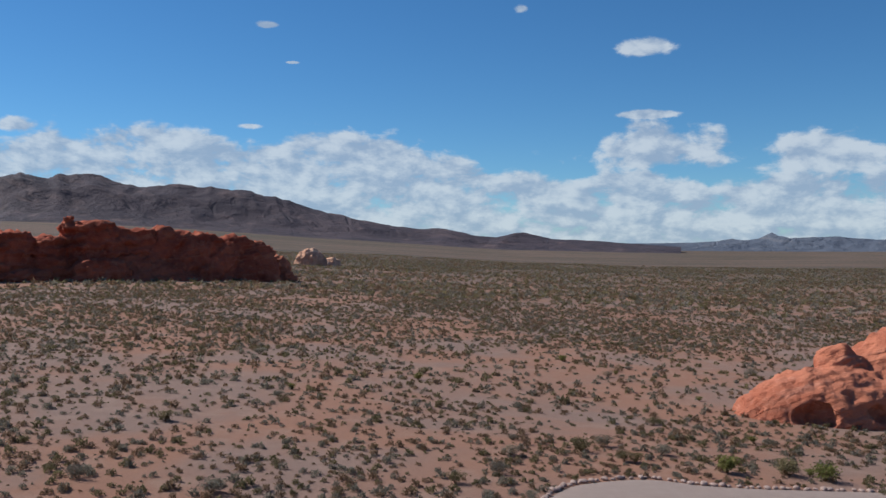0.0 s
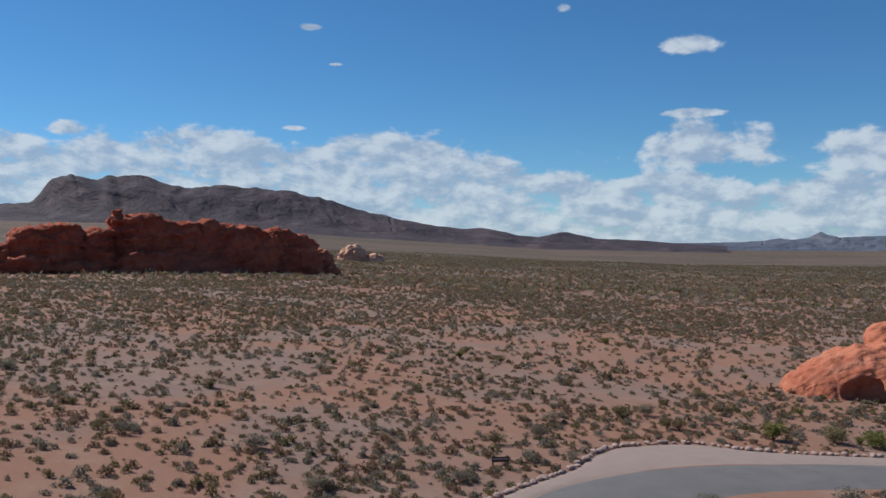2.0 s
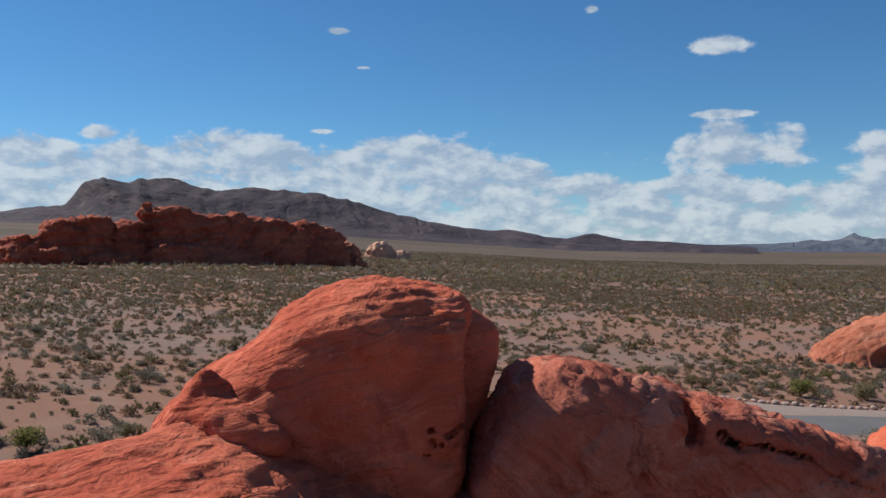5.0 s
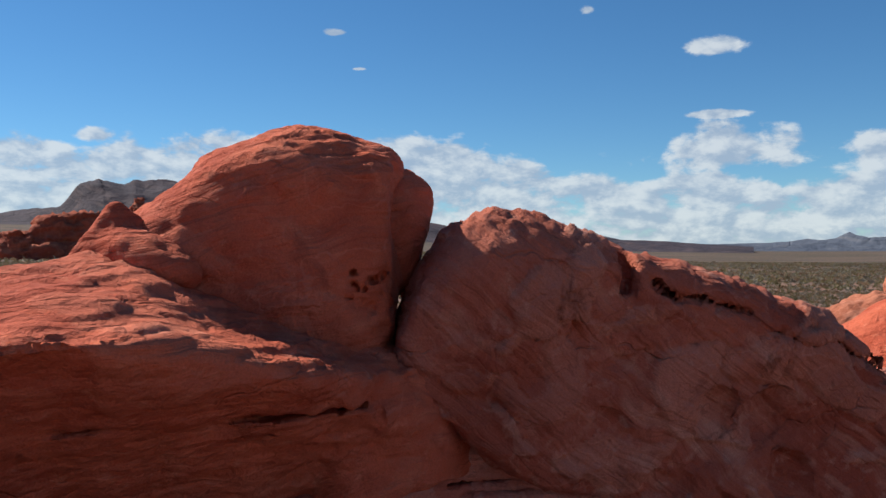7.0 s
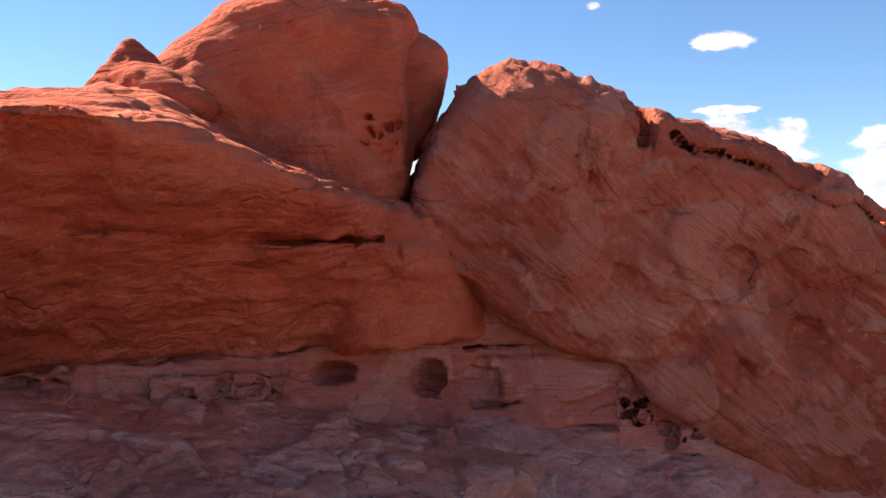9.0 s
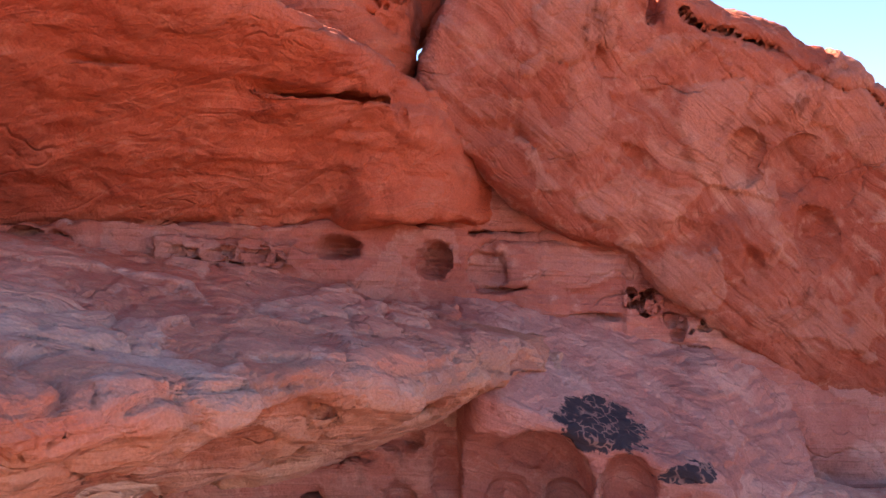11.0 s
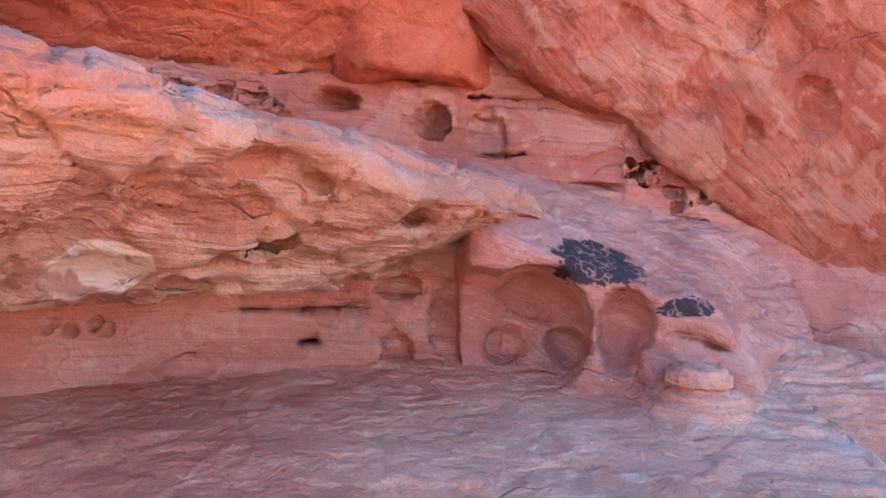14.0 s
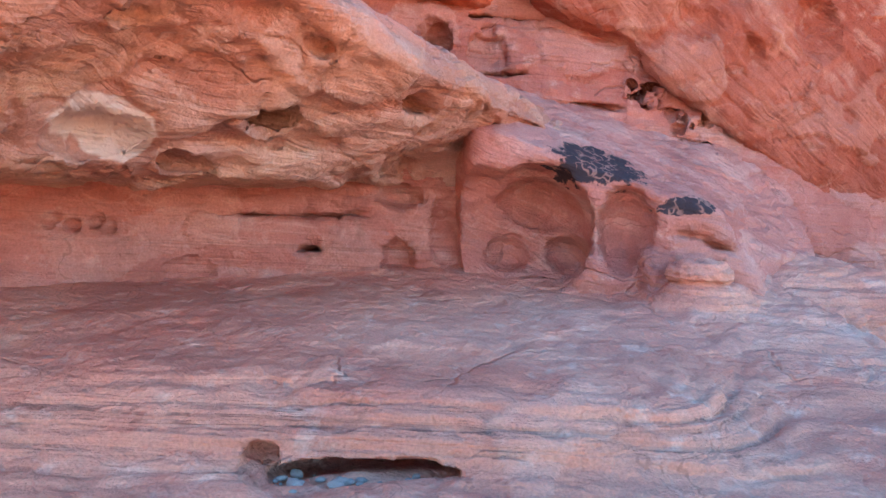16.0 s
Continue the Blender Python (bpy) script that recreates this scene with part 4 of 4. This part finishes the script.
def strip(name, left, right, across, lift, mat, label, category):
    """A surface laid on the ground between two lines of as many points, with a low edge."""
    w = np.linspace(0, 1, across)[None, :, None]
    q = left[:, None] * (1 - w) + right[:, None] * w
    z = ground_height(q[..., 0], q[..., 1]) + lift
    z[:, 0] -= 0.1
    z[:, -1] -= 0.1
    v = np.concatenate([q, z[..., None]], -1).reshape(-1, 3)
    a, b = np.meshgrid(np.arange(len(left) - 1), np.arange(across - 1), indexing="ij")
    k = (a * across + b).ravel()
    me = mesh_from(name, v, np.stack([k, k + 1, k + across + 1, k + across], 1)[:, ::-1])
    me.materials.append(mat)
    return tagged(new(name, me), label, category, "", "structure")


CENTRE = smooth_line([(-40, 14), (-22, 17), (-10, 21.5), (-3.5, 29), (1.6, 37.5), (5.3, 43.6), (9.2, 47.2), (13.4, 49.6), (18, 51.0), (24, 52.1), (40, 53), (70, 52), (120, 46), (200, 40)], 0.7)
along = np.gradient(CENTRE, axis=0)
along /= np.linalg.norm(along, axis=1)[:, None]
aside = np.stack([-along[:, 1], along[:, 0]], 1)
strip("road", CENTRE + aside * 2.9, CENTRE - aside * 2.8, 7, 0.09, ASPHALT, "worn grey asphalt road curving through the desert", "road")
STONES = smooth_line([(-3.4, 38), (-1.0, 42), (1.1, 45), (2.8, 47.4), (4.8, 50.1), (6.5, 53.7), (8.2, 56), (11.3, 57.6), (13.8, 58), (16.4, 57.2), (19.4, 56.9), (22.8, 57.0), (27, 57.3), (34, 57.6), (42, 57.4)], 0.45)
inner = np.array([CENTRE[np.argmin(((CENTRE - s) ** 2).sum(1))] + aside[np.argmin(((CENTRE - s) ** 2).sum(1))] * 2.6 for s in STONES])
strip("shoulder", STONES + 0.1, inner, 6, 0.065, GRAVEL, "pale gravel turnout between road and stone edging", "road shoulder")

rng = random.Random(12)
pebble_meshes = []
for k in range(6):
    bm = bmesh.new()
    bmesh.ops.create_icosphere(bm, subdivisions=2, radius=1)
    for v in bm.verts:
        v.co *= 1 + 0.28 * noise.noise(v.co * 1.1 + Vector((k * 5, 0, 0)))
        v.co.z *= 0.7
    me = bpy.data.meshes.new("edging_stone")
    bm.to_mesh(me)
    bm.free()
    me.materials.append(STONE)
    pebble_meshes.append(me)
for s in STONES:
    size = rng.uniform(0.12, 0.24)
    x, y = s[0] + rng.uniform(-0.12, 0.12), s[1] + rng.uniform(-0.12, 0.12)
    ob = tagged(new("edging_stone", rng.choice(pebble_meshes)), "rough reddish stone set in a row along the turnout", "stone", "stones edging the turnout")
    ob.matrix_world = pose(x, y, float(ground_height(x, y)) + size * 0.5, 0, 0, rng.uniform(0, 360)) @ Matrix.Diagonal((size * rng.uniform(0.9, 1.5), size, size, 1))

# pebbles in the small cave
small = []
for me in pebble_meshes[:3]:
    m2 = me.copy()
    m2.materials.clear()
    m2.materials.append(PEBBLE)
    small.append(m2)
for _ in range(46):
    size = rng.uniform(0.008, 0.03)
    if rng.random() < 0.06:
        size = 0.045
    ob = tagged(new("pebble", rng.choice(small)), "small pale pebble lying on the cave floor", "pebble", "pebbles in the small cave")
    ob.matrix_world = pose(0.2 + rng.uniform(-0.5, 0.45), 6.1 + rng.uniform(-0.2, 0.3), 0.135 + size * 0.3, 0, 0, rng.uniform(0, 360)) @ Matrix.Diagonal((size * 1.3, size, size, 1))


# ---- sign ----
def box_part(name, size, place, mat, parent, label="", tilt=0.0):
    bm = bmesh.new()
    bmesh.ops.create_cube(bm, size=1)
    bmesh.ops.scale(bm, vec=size, verts=bm.verts)
    bmesh.ops.bevel(bm, geom=bm.edges[:], offset=min(size) * 0.12, segments=1, affect="EDGES")
    ob = part(name, bm, mat, parent, label)
    ob.matrix_basis = pose(*place, tilt, 0, 0)
    return ob


sign = tagged(new("sign"), "low brown wooden sign on two posts in the sand", "sign")
sign.matrix_world = pose(0.95, 50.0, float(ground_height(0.95, 50.0)) - 0.05, 0, 0, 12)
for side in (-0.42, 0.42):
    box_part("post", (0.09, 0.09, 0.72), (side, 0, 0.36), WOOD, sign)
box_part("board", (1.0, 0.045, 0.3), (0, -0.07, 0.52), WOOD, sign, "", -12)
PAINT = material("faded_paint", lambda N, at: N.mix(N.noise(at, 9.0, 3.0), (0.35, 0.27, 0.22), (0.5, 0.42, 0.36)), 0.8)
for x, w in ((-0.33, 0.2), (-0.04, 0.26), (0.29, 0.24)):
    box_part("letter_bar", (w, 0.012, 0.07), (x, -0.105, 0.56), PAINT, sign, "", -12)


# ---- scrub ----
def tuft(leaves, size, seed, height=0.55):
    """A low rounded bush of loose leaf blades: vertices and triangles, one metre wide."""
    r = np.random.RandomState(seed)
    a, u = r.uniform(0, 2 * np.pi, leaves), r.uniform(0, 1, leaves)
    e = np.arccos(r.uniform(0.0, 1, leaves))
    rad = 0.5 * (0.45 + 0.55 * np.sqrt(u)) * (0.8 + 0.35 * np.sin(a * 3 + seed) * np.sin(e))
    c = np.stack([rad * np.sin(e) * np.cos(a), rad * np.sin(e) * np.sin(a), rad * np.cos(e) * 2 * height + 0.02], 1)
    out = c - np.array([0, 0, -0.1])
    d1 = r.normal(size=(leaves, 3)) * 0.6 + out / (np.linalg.norm(out, axis=1)[:, None] + 1e-6)
    d1 /= np.linalg.norm(d1, axis=1)[:, None]
    d2 = np.cross(d1, r.normal(size=(leaves, 3)))
    d2 /= np.linalg.norm(d2, axis=1)[:, None] + 1e-6
    s = size * r.uniform(0.6, 1.4, leaves)[:, None]
    v = np.stack([c - d2 * s * 0.45, c + d2 * s * 0.45, c + d1 * s * 1.2], 1).reshape(-1, 3)
    v[:, 2] = np.maximum(v[:, 2], -0.03)
    return v, np.arange(leaves * 3).reshape(-1, 3)


def clear_of(x, y):
    """True where bushes may grow."""
    near_road = np.min((CENTRE[None, :, 0] - x[:, None]) ** 2 + (CENTRE[None, :, 1] - y[:, None]) ** 2, 1) < 3.6 ** 2
    turnout = (x > 0) & (x < 28) & (y < 58.4) & (y > 44 + 0 * x) & (y > np.interp(x, CENTRE[:, 0], CENTRE[:, 1]) - 3) & (y < np.interp(x, STONES[:, 0], STONES[:, 1]) + 0.4)
    outcrop = (x > -9) & (x < 13) & (y < 21)
    return ~(near_road | turnout | outcrop)


def scrub(name, tufts, count, r0, r1, wide, mat, seed, label, power=1.0, sizes=(0.3, 1.0)):
    r = np.random.RandomState(seed)
    n = count * 2
    az = np.radians(r.uniform(-wide, wide, n) - 2)
    rr = (r0 ** (2 * power) + (r1 ** (2 * power) - r0 ** (2 * power)) * r.uniform(0, 1, n)) ** (0.5 / power)
    x, y = rr * np.sin(az), rr * np.cos(az)
    patch = fbm(x / 30, y / 30, 0 * x, 3, 77) * 0.5 + 0.5 + 0.3 * value_noise(x / 6, y / 6, 0 * x, 78)
    keep = clear_of(x, y) & (r.uniform(0, 1, n) < np.clip(patch + 0.15, 0.12, 1))
    x, y = x[keep][:count], y[keep][:count]
    size = sizes[0] + (sizes[1] - sizes[0]) * r.beta(1.5, 3.5, len(x))
    turn, tall = r.uniform(0, 6.28, len(x)), r.uniform(0.7, 1.25, len(x))
    z = ground_height(x, y)
    pick = r.randint(0, len(tufts), len(x))
    vs, fs, base = [], [], 0
    for k, (tv, tf) in enumerate(tufts):
        m = pick == k
        c, s = np.cos(turn[m])[:, None], np.sin(turn[m])[:, None]
        w = size[m][:, None]
        q = np.stack([(tv[None, :, 0] * c - tv[None, :, 1] * s) * w + x[m][:, None], (tv[None, :, 0] * s + tv[None, :, 1] * c) * w + y[m][:, None],
                      tv[None, :, 2] * w * tall[m][:, None] + z[m][:, None]], -1)
        fs.append((tf[None] + (np.arange(m.sum()) * len(tv))[:, None, None] + base).reshape(-1, 3))
        vs.append(q.reshape(-1, 3))
        base += m.sum() * len(tv)
    me = mesh_from(name, np.concatenate(vs), np.concatenate(fs), False)
    me.materials.append(mat)
    return tagged(new(name, me), label, "bushes", "", "stuff")


fine = [tuft(120, 0.14, s) for s in range(5)]
middle = [tuft(34, 0.27, s + 20) for s in range(5)]
rough = [tuft(12, 0.48, s + 40) for s in range(4)]
for mat, word, seed, share in ((LEAF_OLIVE, "olive", 1, 0.8), (LEAF_GREY, "grey", 2, 1.0), (LEAF_DRY, "brown", 3, 0.9)):
    text = "low " + word + " desert shrubs scattered over the sand"
    scrub("scrub", fine, int(1500 * share), 26, 85, 34, mat, seed, text, 1.0, (0.16, 1.15))
    scrub("scrub", middle, int(7600 * share), 85, 240, 33, mat, seed + 10, text, 1.0, (0.25, 1.2))
    scrub("scrub", rough, int(16000 * share), 240, 1000, 32, mat, seed + 20, text, 0.72, (0.6, 2.2))


def tall_bush(seed, mat):
    """A taller desert bush: thin stems fanning from the root, loose small leaves on their ends."""
    r = random.Random(seed)
    root = new("bush")
    bm, ends = bmesh.new(), []
    for _ in range(16):
        a, lean = r.uniform(0, 6.28), r.uniform(0.15, 0.95)
        p, d = Vector((0, 0, -0.05)), Vector((math.cos(a) * lean, math.sin(a) * lean, 1)).normalized()
        w, ring = 0.012, None
        for k in range(5):
            quad = [bm.verts.new(p + Vector((math.cos(q), math.sin(q), 0)) * w) for q in (0, 2.1, 4.2)]
            if ring:
                for i in range(3):
                    bm.faces.new((ring[i], ring[(i + 1) % 3], quad[(i + 1) % 3], quad[i]))
            ring = quad
            if k > 1:
                ends.append(p.copy())
            d = (d + Vector((r.uniform(-1, 1), r.uniform(-1, 1), 0.2)) * 0.25).normalized()
            p, w = p + d * 0.19, w * 0.75
    part("woody_base", bm, LEAF_DRY, root)
    bm = bmesh.new()
    for p in ends:
        for _ in range(17):
            c = p + Vector((r.gauss(0, 0.1), r.gauss(0, 0.1), r.gauss(0, 0.07)))
            c.z = max(c.z, 0.04)
            a = Vector((r.uniform(-1, 1), r.uniform(-1, 1), r.uniform(-0.3, 1))).normalized()
            b = a.orthogonal()
            s = r.uniform(0.03, 0.07)
            bm.faces.new([bm.verts.new(q) for q in (c - b * s * 0.5, c + b * s * 0.5, c + a * s * 1.3)])
    part("crown", bm, mat, root)
    return root


LEAF_GREEN = leafy("green_leaves", (0.085, 0.095, 0.03), (0.24, 0.22, 0.07))
kinds = [tall_bush(3, LEAF_GREEN), tall_bush(7, LEAF_OLIVE), tall_bush(11, LEAF_GREY)]
words = ("bright olive-green desert bush on the sand", "dull olive desert bush on the sand", "grey-green desert bush on the sand")
for b, w in zip(kinds, words):
    tagged(b, w, "bush", "tall bushes on the plain")
spots = [(-20.7, 37.4, 2.4, 0), (-16.8, 34.2, 2.8, 0), (-18, 39.1, 2.0, 2), (-14.2, 34.4, 2.4, 0), (-13.2, 37.6, 2.3, 2), (10.8, 42.6, 2.3, 0), (14.2, 43.4, 1.5, 1), (15.8, 42.6, 1.9, 1), (18.3, 45.2, 2.0, 2),
         (19.3, 60.4, 2.6, 0), (23.6, 60.6, 2.6, 1), (25.6, 59.5, 2.6, 0), (10.1, 65.1, 2.3, 1), (12.2, 67, 2.0, 2), (13.4, 62, 1.7, 1), (12.2, 42.4, 1.8, 2), (-21.6, 68.9, 1.9, 1), (-17.6, 40.6, 1.4, 1),
         (2.6, 52.6, 1.0, 2), (5.2, 52.6, 1.1, 2), (17.0, 42.0, 1.6, 0), (20.4, 44.6, 1.7, 1)]
for _ in range(46):
    a, r = radians(rng.uniform(-30, 30)), rng.uniform(44, 130)
    x, y = r * math.sin(a), r * math.cos(a)
    if clear_of(np.array([x]), np.array([y]))[0]:
        spots.append((x, y, rng.uniform(1.0, 2.0), rng.choice((0, 1, 1, 2, 2))))
for k, (x, y, s, kind) in enumerate(spots):
    m = pose(x, y, float(ground_height(x, y)), 0, 0, 40 * k)
    b = kinds[kind] if kind in range(3) and not kinds[kind].get("placed") else None
    if b:
        b["placed"] = 1
        b.matrix_world = m
        b.scale = (s * 0.75,) * 2 + (s * 0.55,)
    else:
        c = copy_thing(kinds[kind], m)
        c.scale = (s * 0.75,) * 2 + (s * 0.55,)
